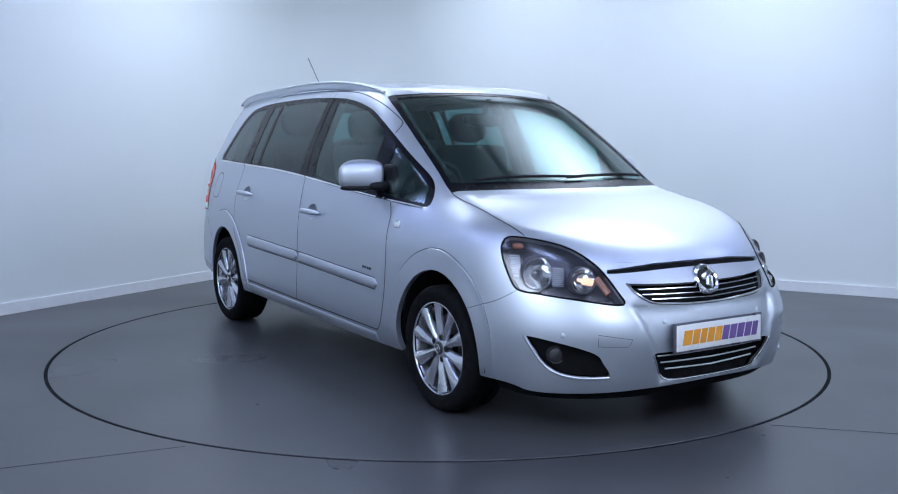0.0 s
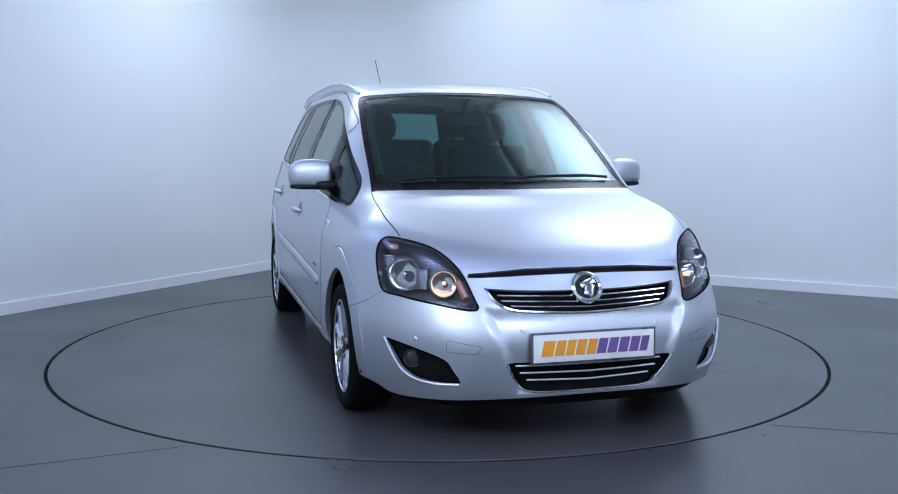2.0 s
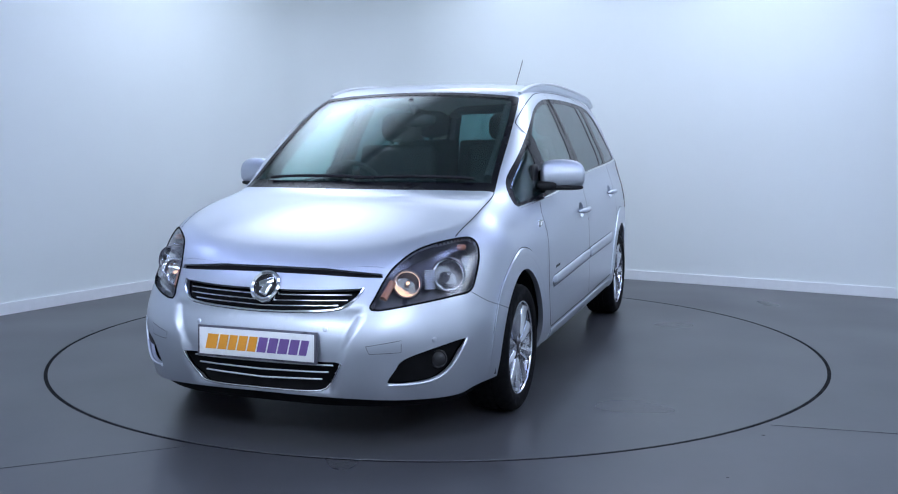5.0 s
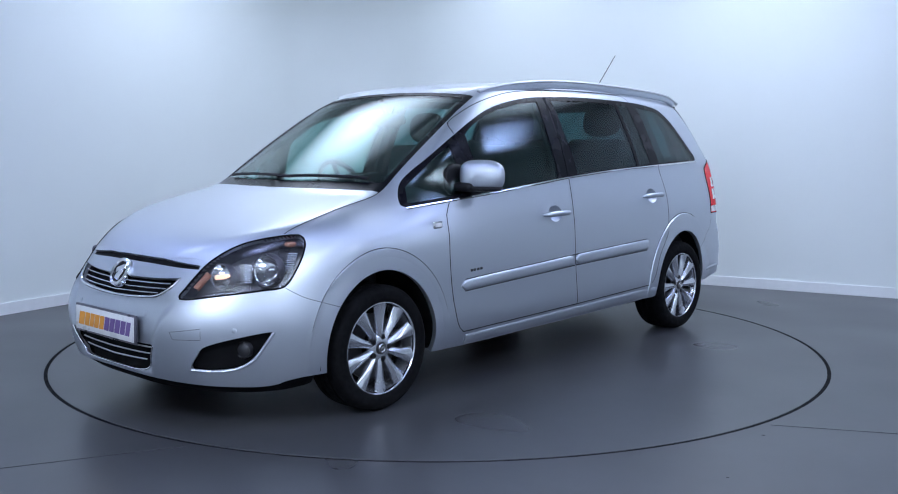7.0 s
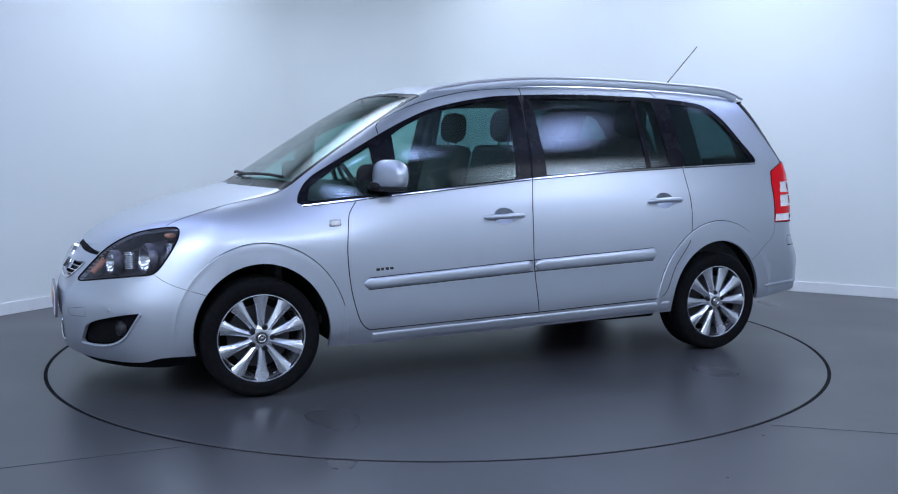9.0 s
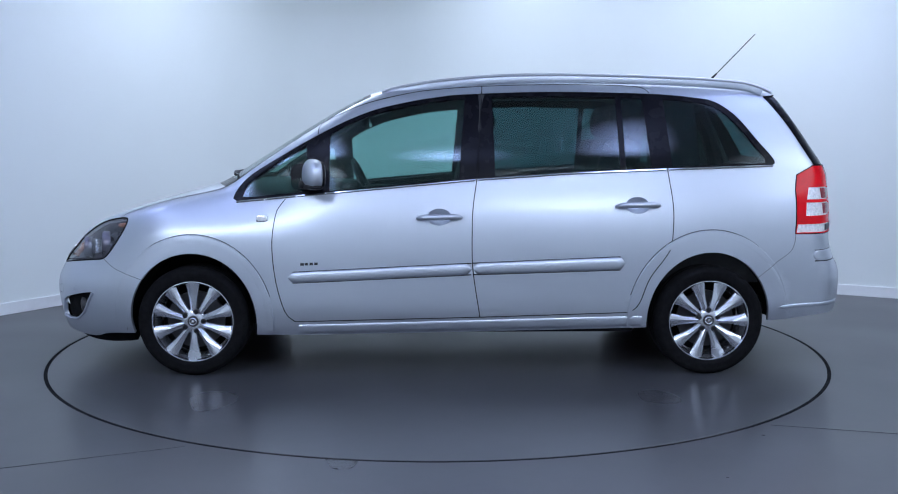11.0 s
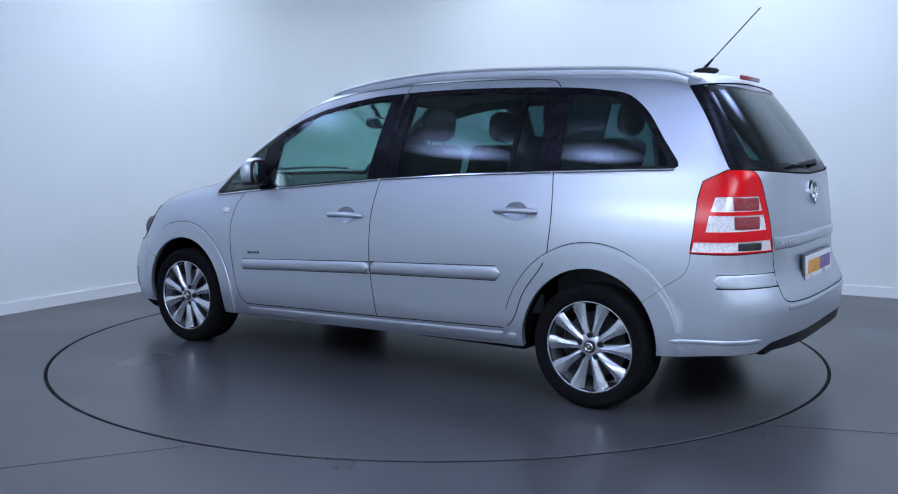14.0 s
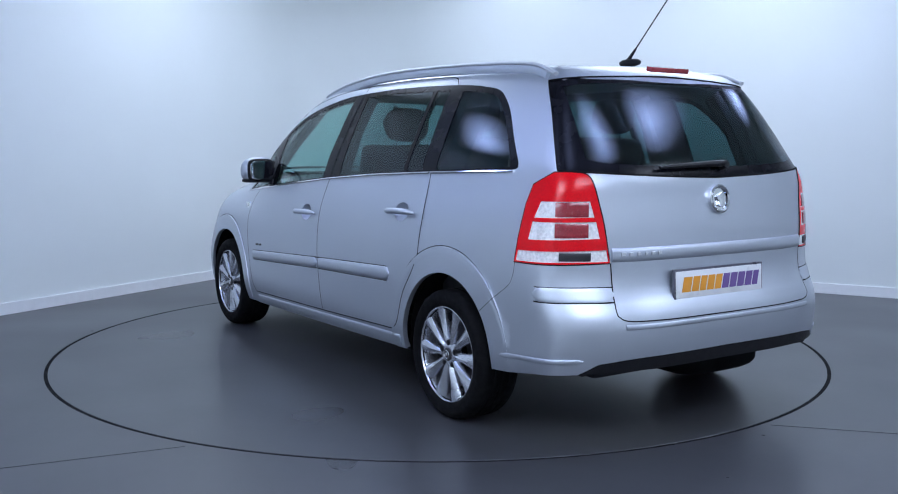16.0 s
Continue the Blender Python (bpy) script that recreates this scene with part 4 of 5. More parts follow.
def front_end():
    backs = (("grille_back", "grille", -.035), ("air_intake_back", "low_grille", -.035), ("bonnet_slot", "hood_gap", -.012))
    for name, region, lift in backs:
        shell(name, both(flank.get(region)), GAP, car, .01, GAP, lift, "black plastic grille insert")
    def across(z0, z1, u_in, n=24):
        half = np.stack([np.linspace(u_in, END, n), np.linspace(z1, z0, n)], 1)
        p = wrap(half)
        return np.concatenate([p, (p * np.array([1, -1, 1]))[::-1][1:]])
    for z0, z1, u in ((.612, .622, 2.31), (.590, .602, 2.325), (.568, .583, 2.36)):
        pts = across(z0, z1, u)
        bm_part("grille_bar", tube(pts - gradient(pts * np.array([1, 0, 1]) + np.abs(pts * np.array([0, 1, 0]))) * np.array([.008, 0, .008]), .0028, 6), CHROME, car, "thin chrome grille bar")
    for z0, z1, u in ((.345, .347, 2.378), (.312, .318, 2.395), (.278, .288, 2.42)):
        pts = across(z0, z1, u)
        bm_part("grille_bar", tube(pts - np.array([.008, 0, 0]), .0032, 6), SATIN, car, "thin chrome grille bar")
    for s in (False, True):
        edge = spline([(2.262, .643), (2.285, .612), (2.33, .578), (2.386, .561), (2.541, .549), (END, .545)])
        line_tube("grille_trim", edge, .006, CHROME, car, .001, mirror=s, label="chrome trim round the grille")
        line_tube("intake_trim", spline([(2.345, .362), (2.362, .320), (2.392, .262), (2.452, .240), (END, .236)]), .005, CHROME, car, 0, mirror=s, label="chrome trim under the air intake")
        line_tube("fog_lamp_trim", spline([(1.878, .430), (1.91, .378), (1.95, .319), (2.008, .281), (2.091, .268), (2.185, .272)]), .007, PAINT, car, .001, mirror=s)
        f = mirrored if s else (lambda q: q)
        k = -1 if s else 1
        pocket = shell("fog_lamp_pocket", f(flank.get("fog")), GAP, car, .01, GAP, -.03, "black plastic fog lamp surround")
        disc_at("fog_lamp", (1.982, k * .672, .355), (.92, k * .38, 0), [(0, .010), (.020, .008), (.030, .0), (.034, .004), (.037, -.002), (.037, -.02), (0, -.02)], DARKMETAL, pocket, "small round fog lamp")
        for spot in ((2.401, .489), (2.020, .441)):
            at = wrap(np.array([spot]))
            way = gradient(at)[0] * np.array([1, k, 1])
            disc_at("parking_sensor", at[0] * np.array([1, k, 1]), way, [(0, .0022), (.0085, .0022), (.0105, .0008), (.0115, -.01), (0, -.01)], PAINT, car, "small round parking sensor", 16)
        q, n, t = f(ribbon(wrap(straight([(2.141, .449), (2.262, .430), (2.250, .400), (2.142, .402)], .012, True)), .0015, -.0008))
        mesh_part("washer_cover_gap", q, t, GAP, car, "fine shut line of the headlamp washer cover", n)
        # headlamp: bezel, two reflectors, bulbs, clear cover
        lamp = shell("headlamp", f(flank.get("headlamp")), BEZEL, car, .01, GAP, -.080, "clear headlamp with two round chrome reflectors")
        shell("headlamp_cover", f(flank.get("headlamp")), CLEAR, lamp, .003, CLEAR, 0, "clear plastic cover")
        rim = wrap(np.concatenate([HEADLAMP, HEADLAMP[:1]]))
        rim = rim * np.array([1, k, 1])
        flat = wrap(np.concatenate([HEADLAMP, HEADLAMP[:1]]))
        deep = (flat - gradient(flat) * .082) * np.array([1, k, 1])
        flat = (flat - gradient(flat) * .003) * np.array([1, k, 1])
        m = len(flat)
        mesh_part("headlamp_wall", np.concatenate([flat, deep]), [(i, i + 1, m + i + 1, m + i) for i in range(m - 1)], BEZEL, lamp)
        bm_part("headlamp_seal", tube(rim, .004, 6), GAP, lamp)
        for at, r in (((1.835, .665, .675), .062), ((1.975, .540, .650), .050)):
            c = Vector((at[0], k * at[1], at[2]))
            way = Vector((.93, k * .30, .05))
            refl = disc_at("reflector", c, way, [(r * .16, -.048), (r * .35, -.042), (r * .6, -.026), (r * .82, -.002), (r * .95, .016), (r, .022), (r * 1.06, .026), (r * 1.10, .020), (r * 1.10, .010)], REFLECT, lamp, "round chrome reflector", 40)
            disc_at("bulb", c, way, [(0, .004), (.005, .002), (.0065, -.004), (.0065, -.030), (0, -.030)], BULB if r < .055 else CHROME, refl, "warm lit bulb" if r < .055 else "bulb cap", 16)
            disc_at("reflector_ring", c, way, [(r * 1.02, .024), (r * 1.08, .030), (r * 1.16, .022), (r * 1.16, -.01)], BEZEL, refl, "", 40)
        for i in range(10):
            bm_part("lamp_rib", box((.045, .050, .0066), .002, 1, pose(1.908, k * .606, .626 + .0082 * i, 0, 0, 40 * k)), REFLECT, lamp)
            bm_part("lamp_rib", box((.05, .046, .0066), .002, 1, pose(1.762 - .003 * i, k * .702, .660 + .0092 * i, 0, 0, 40 * k)), REFLECT, lamp)
        bm_part("side_lamp", egg((1.742, k * .690, .780), (.055, .038, .026), 2.6, 20, 10), AMBER, lamp, "small amber side lamp")
        q = wrap(np.array([(2.205, .600), (2.165, .660)]))[:, :] * np.array([1, k, 1])
        bm_part("amber_reflector", tube([q[0] - np.array([.03, 0, 0]), q[1] - np.array([.03, 0, 0])], .015, 8), AMBER, lamp, "small amber reflector")
    # wipers
    for y0, y1, x0, x1 in ((-.52, .08, 1.190, 1.258), (-.02, .56, 1.262, 1.170)):
        pts = []
        for t in np.linspace(0, 1, 12):
            d = drop(np.array([(x0 + (x1 - x0) * t + .012 * math.sin(math.pi * t), abs(y0 + (y1 - y0) * t))]))[0]
            pts.append((d[0], y0 + (y1 - y0) * t, d[2] + .014))
        arm = bm_part("windscreen_wiper", tube(pts, .008, 6), BLACK, car, "black windscreen wiper at rest")
    # badge
    n0 = (1, 0, .55)
    badge = disc_at("front_badge", (2.150, 0, .636), n0, [(0, .006), (.048, .006), (.050, .014), (.058, .019), (.066, .014), (.068, .004), (.068, -.03), (0, -.03)], CHROME, car, "round chrome badge with a plain emblem", 48)
    m = Matrix.Translation((2.150, 0, .636)) @ Vector(n0).to_track_quat("Z", "Y").to_matrix().to_4x4()
    bm = disc(.047, .0075, .004)
    bmesh.ops.transform(bm, matrix=m, verts=bm.verts)
    bm_part("badge_ground", bm, BLACK, badge, "black ground of the badge")
    bm = join(box((.066, .026, .012), .006, 2, pose(.004, .016, .012, 0, 0, 22)), box((.040, .056, .012), .010, 3, pose(.008, -.012, .012, 0, 0, -20)))
    bmesh.ops.transform(bm, matrix=m, verts=bm.verts)
    bm_part("badge_emblem", bm, CHROME, badge)


def disc(r, z1, h):
    return lathe([(0, z1), (r, z1), (r, z1 - h), (0, z1 - h)], 40, "z")


def number_plate(name, at, tilt, turn):
    """A white plate with a grey frame and a printed trade mark as plain slanted blocks."""
    base = bm_part(name, box((.012, .535, .126), .004, 2), BEZEL, car, "white plate printed with an orange and purple mark")
    base.matrix_basis = pose(*at, 0, tilt, turn)
    bm_part("plate_face", box((.008, .515, .108), .003, 2, pose(.006, 0, 0)), PLATE, base)
    widths = (.056, .046, .042, .046, .044, .046, .046, .048, .046, .040)
    x = -.228
    for i, w in enumerate(widths):
        bm = bmesh.new()
        lean = .014
        vs = [bm.verts.new((.0105, x + a * (w - .007) + (lean if b else 0), -.030 + b * .060)) for a, b in ((0, 0), (1, 0), (1, 1), (0, 1))]
        f = bm.faces.new(vs)
        e = bmesh.ops.extrude_face_region(bm, geom=[f])
        bmesh.ops.translate(bm, vec=(.0012, 0, 0), verts=[v for v in e["geom"] if isinstance(v, bmesh.types.BMVert)])
        bm_part("printed_block", bm, ORANGE if i < 5 else PURPLE, base, smooth=False)
        x += w


def flank_fittings():
    for s in (False, True):
        k = -1 if s else 1
        lo = lambda u: float(np.interp(u, [-.90, -.10, .845], [.562, .537, .494]))
        hi = lambda u: float(np.interp(u, [-.90, -.10, .845], [.630, .597, .550]))
        strip("door_moulding", .848, -.096, lo, hi, .011, PAINT, car, "silver rubbing strip", s)
        strip("door_moulding", -.110, -.895, lo, hi, .011, PAINT, car, "silver rubbing strip", s)
        for u0, u1 in ((.825, -.098), (-.108, -.872)):
            us = np.linspace(u0, u1, 20)
            for edge in (lo, hi):
                q, n, f = ribbon(wrap(np.stack([us, [edge(u) for u in us]], 1)), .006, -.0012)
                q, n, f = mirrored((q, n, f)) if s else (q, n, f)
                mesh_part("moulding_gap", q, f, GAP, car, normals=n)
        strip("sill_cover", .80, -.99, lambda u: float(np.interp(u, [-1, .85], [.262, .222])), lambda u: float(np.interp(u, [-1, .85], [.318, .270])), .005, PAINT, car, "silver sill", s, 50, False)
        for u0, u1 in ((1.125, .812), (.802, -.118), (-.134, -1.118), (-1.134, -1.735)):
            us = np.linspace(u0, u1, 16)
            uv = np.stack([us, [belt(u) - .012 for u in us]], 1)
            line_tube("window_chrome", uv, .0085, CHROME, car, .002, .8, s, "thin chrome strip under the window")
        for hx, hz in HANDLES:
            uv = np.array([(hx - .116 + .232 * t, hz + .004 - .004 * t) for t in np.linspace(0, 1, 15)])
            p = wrap(uv)
            n = gradient(p)
            arcs = np.array([.008 + .030 * math.sin(math.pi * t) ** .45 for t in np.linspace(0, 1, 15)])
            pts = (p + n * arcs[:, None]) * np.array([1, k, 1])
            hd = bm_part("door_handle", tube(pts, .0145, 10, 1, [.45, .8] + [1] * 11 + [.8, .45]), PAINT, car, "silver door handle over a hollow grip")
            rows, cols, gv = 8, 28, []
            for i in range(rows):
                r = i / (rows - 1)
                for j in range(cols):
                    a = 2 * math.pi * j / cols
                    gv.append((hx + .062 * r * math.cos(a), hz + .006 + .044 * r * math.sin(a)))
            q = wrap(np.array(gv))
            rr = np.repeat(np.linspace(0, 1, rows), cols)
            q = (q + gradient(q) * (.0005 - .034 * (1 - rr ** 2))[:, None]) * np.array([1, k, 1])
            faces = [(i * cols + j, i * cols + (j + 1) % cols, (i + 1) * cols + (j + 1) % cols, (i + 1) * cols + j) for i in range(rows - 1) for j in range(cols)]
            if not s:
                faces = [f[::-1] for f in faces]
            mesh_part("handle_hollow", q, faces, PAINT, hd)
        c = wrap(np.array([(.983, .826)]))[0] * np.array([1, k, 1])
        side = bm_part("side_indicator", box((.062, .012, .036), .005, 3, pose(*(c + np.array([0, k * .002, 0])))), CHROME, car, "small clear side indicator")
        bm_part("indicator_lens", box((.044, .012, .022), .004, 2, pose(*(c + np.array([0, k * .005, 0])))), LENS, side)
        for i, w in enumerate((.020, .016, .018, .018)):
            uv = np.array([(.785 - .024 * i - w / 2, .592 + .0012 * i)])
            q = wrap(uv)[0] * np.array([1, k, 1])
            bm_part("door_badge", box((w, .003, .013), .001, 1, pose(*q)), DARKMETAL, car, "small grey lettering", False)
        # door mirror: a shell swept back, on a black foot
        def swept(bm):
            bmesh.ops.rotate(bm, verts=bm.verts, cent=(0, 0, 0), matrix=Matrix.Rotation(radians(20 * k), 3, "Z"))
            bmesh.ops.translate(bm, vec=(.722, k * .892, 1.058), verts=bm.verts)
            return bm
        bm = egg((-.008, 0, 0), (.084, .228, .150), 3.4)
        for v in bm.verts:
            f = max(0, v.co.x / .034)
            v.co.z = -.008 + (v.co.z + .008) * (1 - .26 * f * f)
            v.co.z -= .012 * max(0, v.co.y * k / .11) ** 2 * (v.co.z > 0)
            v.co.x = max(v.co.x, -.042)
            v.co.x -= .10 * max(0, v.co.z) * (v.co.x > 0)
        mir = bm_part("door_mirror", swept(bm), PAINT, car, "silver door mirror on a black foot")
        bm_part("mirror_foot", join(egg((.74, k * .80, 1.00), (.11, .14, .050), 3), egg((.77, k * .757, 1.035), (.15, .03, .15), 3)), BLACK, mir, "black plastic foot")
        bm_part("mirror_rim", swept(egg((-.042, -.002 * k, -.004), (.024, .208, .136), 4)), BLACK, mir)
        bm_part("mirror_glass", swept(egg((-.052, 0, -.004), (.010, .180, .112), 4)), MIRROR, mir, "mirror glass")
        bm_part("mirror_base", swept(egg((-.008, 0, -.066), (.080, .214, .030), 3)), BLACK, mir, "black plastic lower half")
        # roof rail
        path = [(.375, 1.500), (.33, 1.515), (.2, 1.541), (.05, 1.563), (-.225, 1.587), (-.535, 1.595), (-.835, 1.592), (-1.125, 1.584), (-1.406, 1.571), (-1.58, 1.556), (-1.66, 1.536), (-1.74, 1.506)]
        sp = spline([(x, z) for x, z in path], .04)
        rail = bm_part("roof_rail", tube([(x, k * .568, z - .012) for x, z in sp], .012, 10, .8), SATIN, car, "silver roof rail")
        bm_part("rail_base", tube([(x, k * .566, z - .034) for x, z in sp[2:-2]], .012, 8, 1.8), PAINT, rail, "painted foot of the rail")


def rear_end():
    for s in (False, True):
        f = mirrored if s else (lambda q: q)
        k = -1 if s else 1
        lamp = shell("tail_lamp", f(flank.get("taillamp")), RED, car, .02, GAP, .003, "red tail lamp with clear windows")
        for r in ("tl_w1", "tl_w2"):
            w = shell("clear_window", f(flank.get(r)), LENS, lamp, .015, GAP, -.002, "clear ribbed window in the lamp")
            z0, z1 = ((.928, .982) if r == "tl_w1" else (.848, .902))
            strip("red_reflector", -1.935, -2.046, lambda u: z0, lambda u: z1, .002, REDDARK, w, "dark red inner reflector", s, 10, False)
        base = shell("clear_base", f(flank.get("tl_low")), LENS, lamp, .015, GAP, -.002, "clear reversing lamp strip")
        strip("dark_reflector", -1.95, -2.055, lambda u: .758, lambda u: .790, .002, DARKMETAL, base, "", s, 10, False)
        rim = wrap(np.concatenate([TAILLAMP, TAILLAMP[:1]])) * np.array([1, k, 1])
        bm_part("tail_lamp_seal", tube(rim, .004, 6), GAP, lamp)
        strip("bumper_pad", -1.862, -2.136, lambda u: .600, lambda u: .655, .003, PAINT, car, "silver bumper pad", s, 24)
        us = np.linspace(-1.868, -2.134, 16)
        for z, w in ((.599, .006), (.656, .004)):
            q, n, t = f(ribbon(wrap(np.stack([us, us * 0 + z], 1)), w, -.0012))
            mesh_part("bumper_line", q, t, GAP, car, normals=n)
        strip("tailgate_ledge", -2.127, -END, lambda u: .752, lambda u: .806, .008, PAINT, car, "silver ledge over the number plate", s, 24, False)
        strip("bumper_ledge", -2.175, -END, lambda u: .494, lambda u: .514, .003, PAINT, car, "", s, 24, False)
        line_tube("rear_window_seal", spline([(-1.846, 1.468), (-2.05, 1.483), (-2.35, 1.494), (-END, 1.500)]), .004, GAP, car, 0, mirror=s)
        line_tube("rear_window_seal", spline([(-1.935, 1.106), (-2.04, 1.099), (-2.35, 1.082), (-END, 1.072)]), .004, GAP, car, 0, mirror=s)
        strip("bumper_crease", -1.715, -2.035, lambda u: float(np.interp(u, [-2.035, -1.715], [.366, .346])), lambda u: float(np.interp(u, [-2.035, -1.715], [.386, .366])), .0035, PAINT, car, "moulded ledge low on the bumper", s, 24)
    for i, w in enumerate((.026, .022, .018, .014, .022, .024)):
        q = wrap(np.array([(-2.165 - .030 * i, .782)]))[0]
        nn = gradient(np.array([q]))[0]
        bm = box((w * .8, .004, .014), .001, 1)
        m = Matrix.Translation(q + nn * .015) @ Vector(nn).to_track_quat("Y", "Z").to_matrix().to_4x4()
        bmesh.ops.transform(bm, matrix=m, verts=bm.verts)
        bm_part("tailgate_badge", bm, SATIN, car, "small chrome lettering", False)
    badge = disc_at("rear_badge", (-2.112, 0, .983), (-1, 0, .12), [(0, .003), (.044, .003), (.046, .010), (.053, .014), (.060, .010), (.062, .003), (.062, -.02), (0, -.02)], CHROME, car, "round chrome badge with a plain emblem", 40)
    bm = join(box((.045, .020, .010), .003, 2, pose(.003, .010, .008, 0, 0, 25)), box((.026, .040, .010), .004, 2, pose(.005, -.012, .008, 0, 0, -20)))
    bmesh.ops.transform(bm, matrix=Matrix.Translation((-2.112, 0, .983)) @ Vector((-1, 0, .12)).to_track_quat("Z", "Y").to_matrix().to_4x4(), verts=bm.verts)
    bm_part("badge_emblem", bm, CHROME, badge)
    pts = [wrap(unwrap(np.array([(-2.07, abs(y), z)])))[0] for y, z in ((.33, 1.115), (.25, 1.12), (.15, 1.124), (.05, 1.128), (-.04, 1.13))]
    pts = [(p[0] - .022, y, p[2]) for p, y in zip(pts, (.33, .25, .15, .05, -.04))]
    wiper = bm_part("rear_wiper", tube(pts, .014, 8, .8, [.5, .8, 1, 1.2, 1.3]), BLACK, car, "black rear wiper at rest")
    disc_at("wiper_pivot", (-2.075, -.045, 1.118), (-1, 0, .3), [(0, .04), (.018, .036), (.022, .0), (0, 0)], BLACK, wiper, "", 20)
    bm_part("high_brake_lamp", box((.035, .23, .022), .006, 3, pose(-1.790, -.02, 1.531, 0, -12, 0)), REDDARK, car, "dark red high brake lamp")
    # aerial
    foot = bm_part("aerial", egg((-1.575, 0, 1.577), (.13, .045, .035), 2.4), BLACK, car, "black roof aerial with a thin leaning rod")
    tip, base = Vector((-1.835, 0, 1.870)), Vector((-1.560, 0, 1.585))
    mid = base + (tip - base) * .18
    bm_part("aerial_rod", join(tube([base, mid], .010, 8, 1, [1, .5]), tube([mid, tip], .0028, 6)), BLACK, foot)
    number_plate("rear_plate", (-2.152, .030, .648), -3, 180)
    number_plate("front_plate", (2.236, 0, .419), -2, 0)


def seat(name, x, y, z, wide, lean=-14, back=.60, rest=True, label="dark grey cloth car seat"):
    base = bm_part(name, box((.50, wide, .16), .06, 4), SEAT, car, label)
    base.matrix_basis = pose(x, y, z)
    bm_part("backrest", box((.13, wide, back), .055, 4, pose(-.27, 0, .05 + back / 2, 0, lean, 0)), SEAT, base)
    if rest:
        top = (-.27 - math.sin(radians(-lean)) * (back / 2 + .12), .05 + back / 2 + math.cos(radians(lean)) * (back / 2 + .12))
        h = bm_part("headrest", egg((0, 0, 0), (.11, .27, .19), 2.8), SEAT, base)
        h.matrix_basis = pose(top[0], 0, top[1], 0, lean * .4, 0)
        for s in (-.06, .06):
            bm_part("headrest_post", tube([(top[0] + .02, s, top[1] - .18), (top[0], s, top[1])], .006, 6), DARKMETAL, base)


def fuel_flap():
    ring = np.array([(-1.63 + .085 * math.copysign(abs(math.cos(a)) ** .6, math.cos(a)), .925 + .085 * math.copysign(abs(math.sin(a)) ** .6, math.sin(a))) for a in np.linspace(0, 2 * math.pi, 49)])
    q, n, f = mirrored(ribbon(wrap(unwrap(np.stack([ring[:, 0], np.full(len(ring), .84), ring[:, 1]], 1))), .005, -.0008))
    mesh_part("fuel_flap_gap", q, f, GAP, car, "shut line of the fuel flap", n)


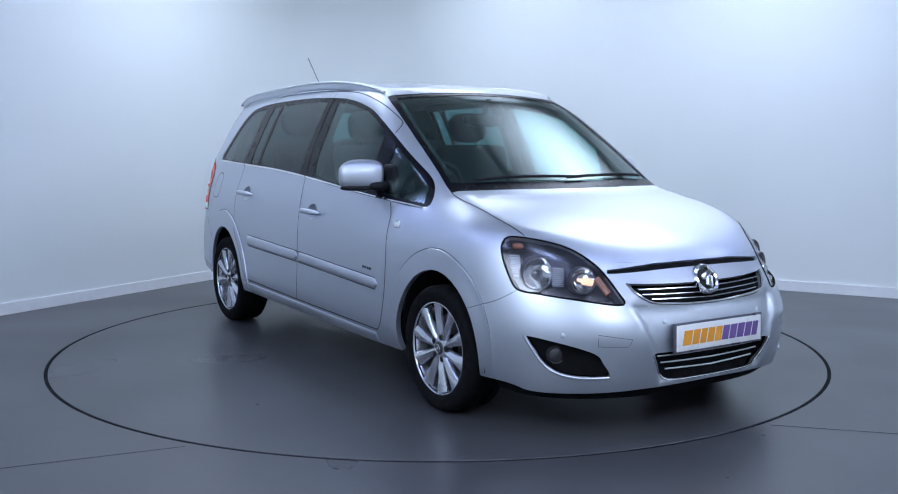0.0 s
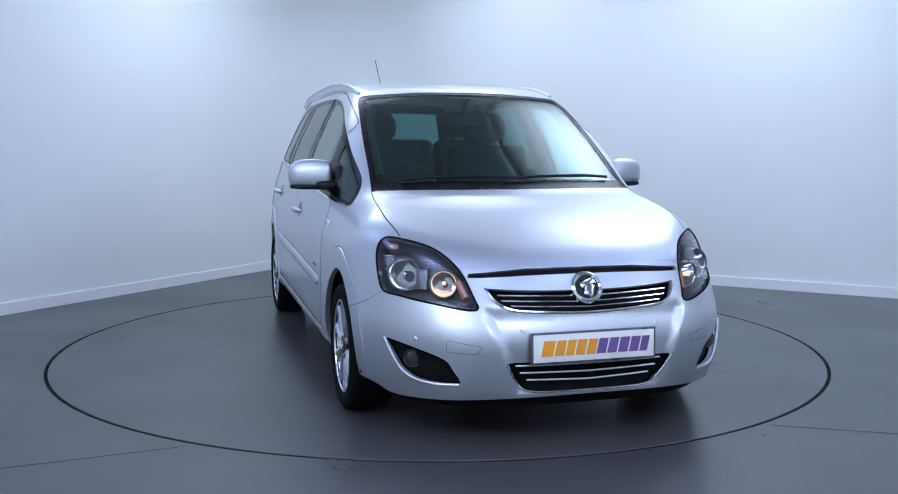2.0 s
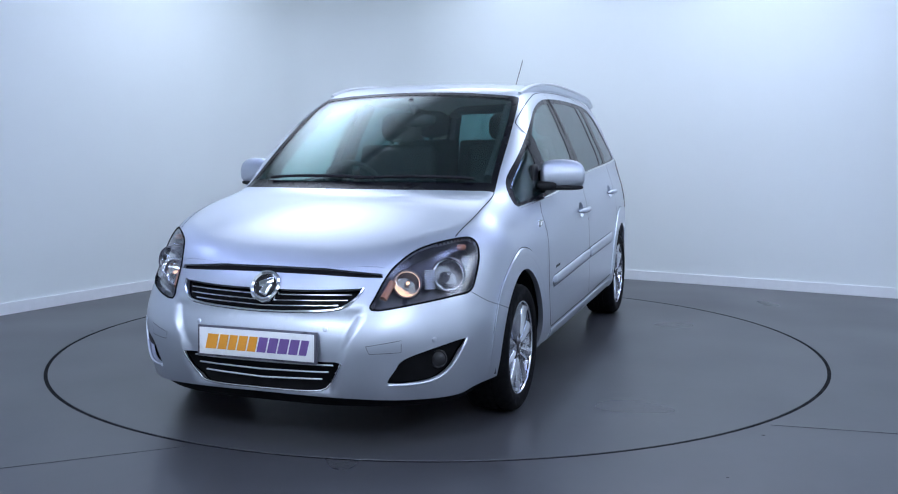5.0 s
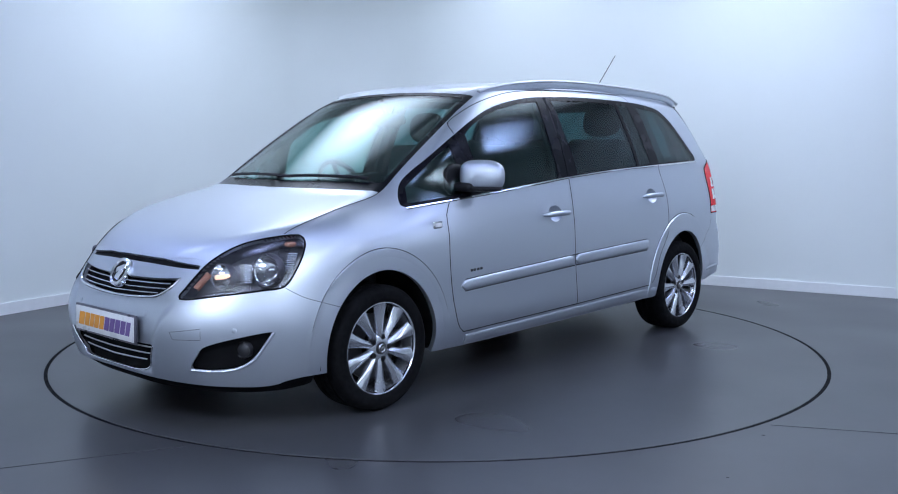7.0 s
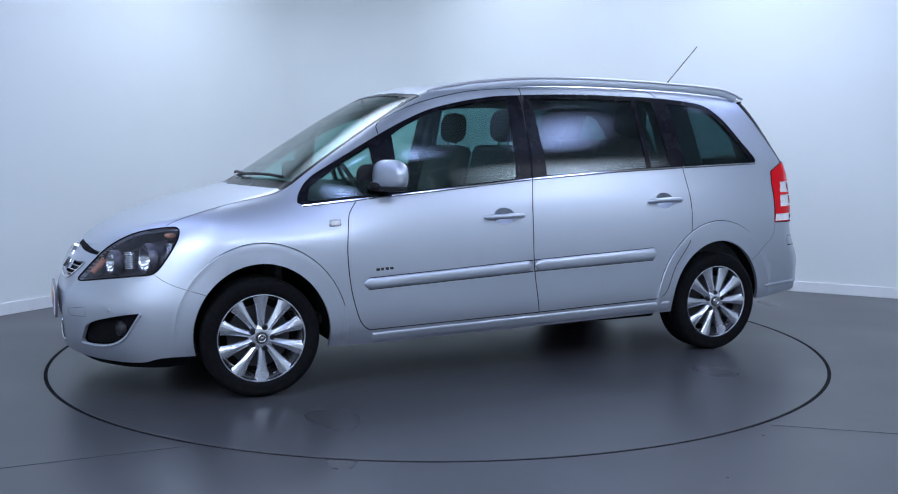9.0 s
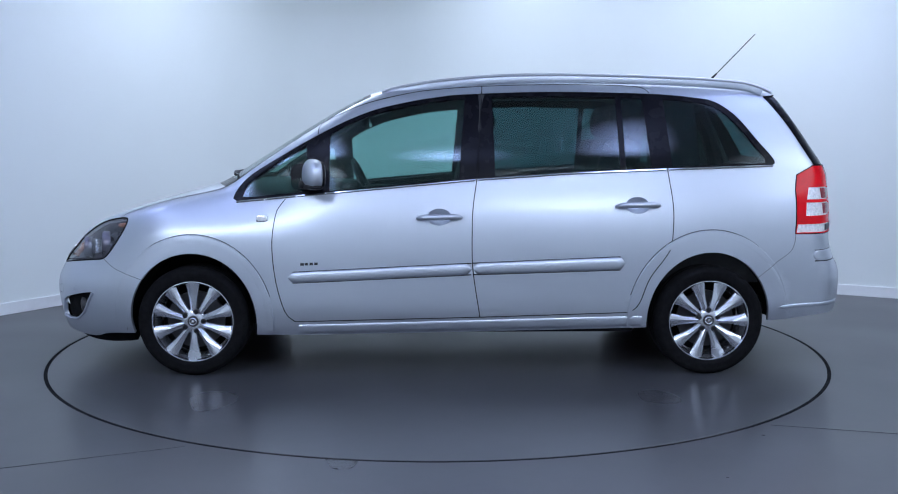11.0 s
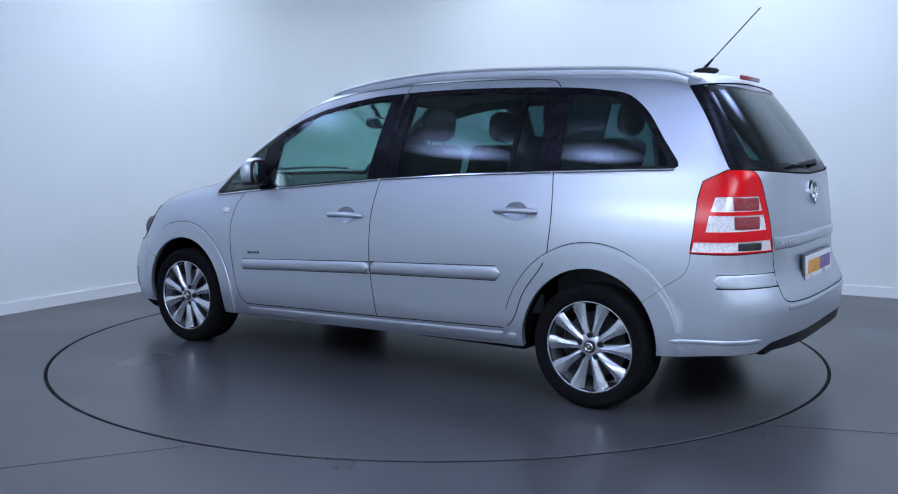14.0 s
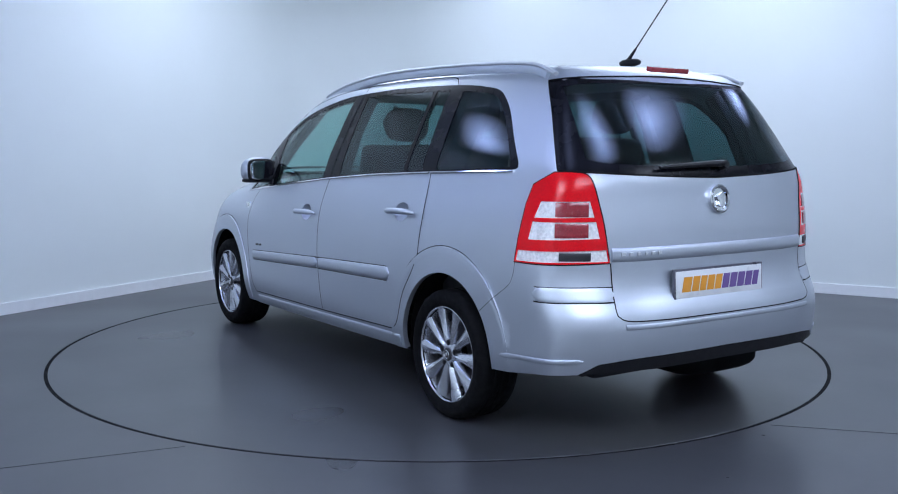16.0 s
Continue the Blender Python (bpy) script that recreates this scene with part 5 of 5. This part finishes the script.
def cabin():
    bm_part("cabin_floor", box((3.2, 1.36, .05), .01, 1, pose(-.45, 0, .33)), TRIM, car, "dark carpet")
    bm = egg((1.02, 0, .86), (.72, 1.36, .30), 4)
    for v in bm.verts:
        v.co.z -= .12 * max(0, .95 - v.co.x)
        v.co.x -= .16 * (abs(v.co.y) / .68) ** 2
    dash = bm_part("dashboard", bm, TRIM, car, "dark grey dashboard")
    bm_part("instrument_hood", egg((.70, -.36, .945), (.28, .36, .10), 3), TRIM, dash)
    bm_part("bulkhead", box((.04, 1.30, .55), .01, 1, pose(1.22, 0, .58)), TRIM, car)
    seat("front_seat", .18, .36, .56, .50)
    seat("front_seat", .18, -.36, .56, .50)
    for y in (.45, 0, -.45):
        seat("middle_seat", -.62, y, .60, .43, rest=y != 0)
    for y in (.32, -.32):
        seat("back_seat", -1.32, y, .52, .46, -12, .36, False, "dark grey cloth back seat folded low")
    ring = [(.185 * math.cos(a), .185 * math.sin(a), 0) for a in np.linspace(0, 2 * math.pi, 33)]
    wheel = bm_part("steering_wheel", join(tube(ring, .015, 8), egg((0, 0, -.02), (.16, .14, .05), 2.6), box((.34, .03, .02), .008, 2), box((.03, .17, .02), .008, 2, pose(0, -.09, 0))), TRIM, car, "dark steering wheel")
    wheel.matrix_basis = pose(.53, -.36, .94, 0, -66, 0) @ pose(0, 0, 0, 0, 0, 90)
    mir = bm_part("inside_mirror", egg((.50, .0, 1.345), (.05, .25, .075), 3.2), BLACK, car, "black inside mirror hanging at the windscreen")
    bm_part("mirror_stem", tube([(.50, 0, 1.36), (.53, 0, 1.42), (.56, 0, 1.452)], .016, 8), BLACK, mir)
    bm_part("mirror_glass", egg((.472, .0, 1.345), (.006, .235, .062), 3.6), MIRROR, mir)
    for s in (1, -1):
        # inner faces of the pillars and doors
        bm_part("door_card", box((.95, .04, .56), .02, 2, pose(.36, s * .765, .66)), TRIM, car, "dark door lining")
        bm_part("door_card", box((.90, .04, .60), .02, 2, pose(-.62, s * .765, .70)), TRIM, car, "dark door lining")
        bm_part("rear_side_lining", box((.80, .05, .62), .02, 2, pose(-1.52, s * .70, .78)), TRIM, car, "dark side lining")
        bm_part("pillar_trim", tube([(1.06, s * .60, 1.04), (.80, s * .585, 1.215), (.50, s * .545, 1.41)], .028, 8), TRIM, car)
        bm_part("pillar_trim", tube([(-.14, s * .75, 1.03), (-.15, s * .66, 1.28), (-.16, s * .57, 1.46)], .045, 8), TRIM, car)
        bm_part("pillar_trim", tube([(-1.09, s * .72, 1.06), (-1.09, s * .63, 1.30), (-1.08, s * .555, 1.46)], .05, 8), TRIM, car)
        bm_part("pillar_trim", box((.20, .03, .40), .02, 2, pose(-1.22, s * .645, 1.26, 26 * s, 0, 0)), TRIM, car)
        bm_part("pillar_trim", tube([(-1.80, s * .58, 1.08), (-1.73, s * .54, 1.28), (-1.64, s * .49, 1.44)], .05, 8), TRIM, car)
    bm_part("load_bay_lining", box((.06, 1.15, .50), .02, 2, pose(-2.00, 0, .78)), TRIM, car)


wheels()
underside()
arch_flares()
front_end()
flank_fittings()
rear_end()
fuel_flap()
cabin()


def motions():
    rows = [(t, pose(0, 0, 0, 0, 0, a) @ pose(*OFFSET, 0)) for t, a in TURN]
    walk(car, rows)
    walk(DISC_OB, [(t, pose(0, 0, 0, 0, 0, a)) for t, a in TURN])


motions()
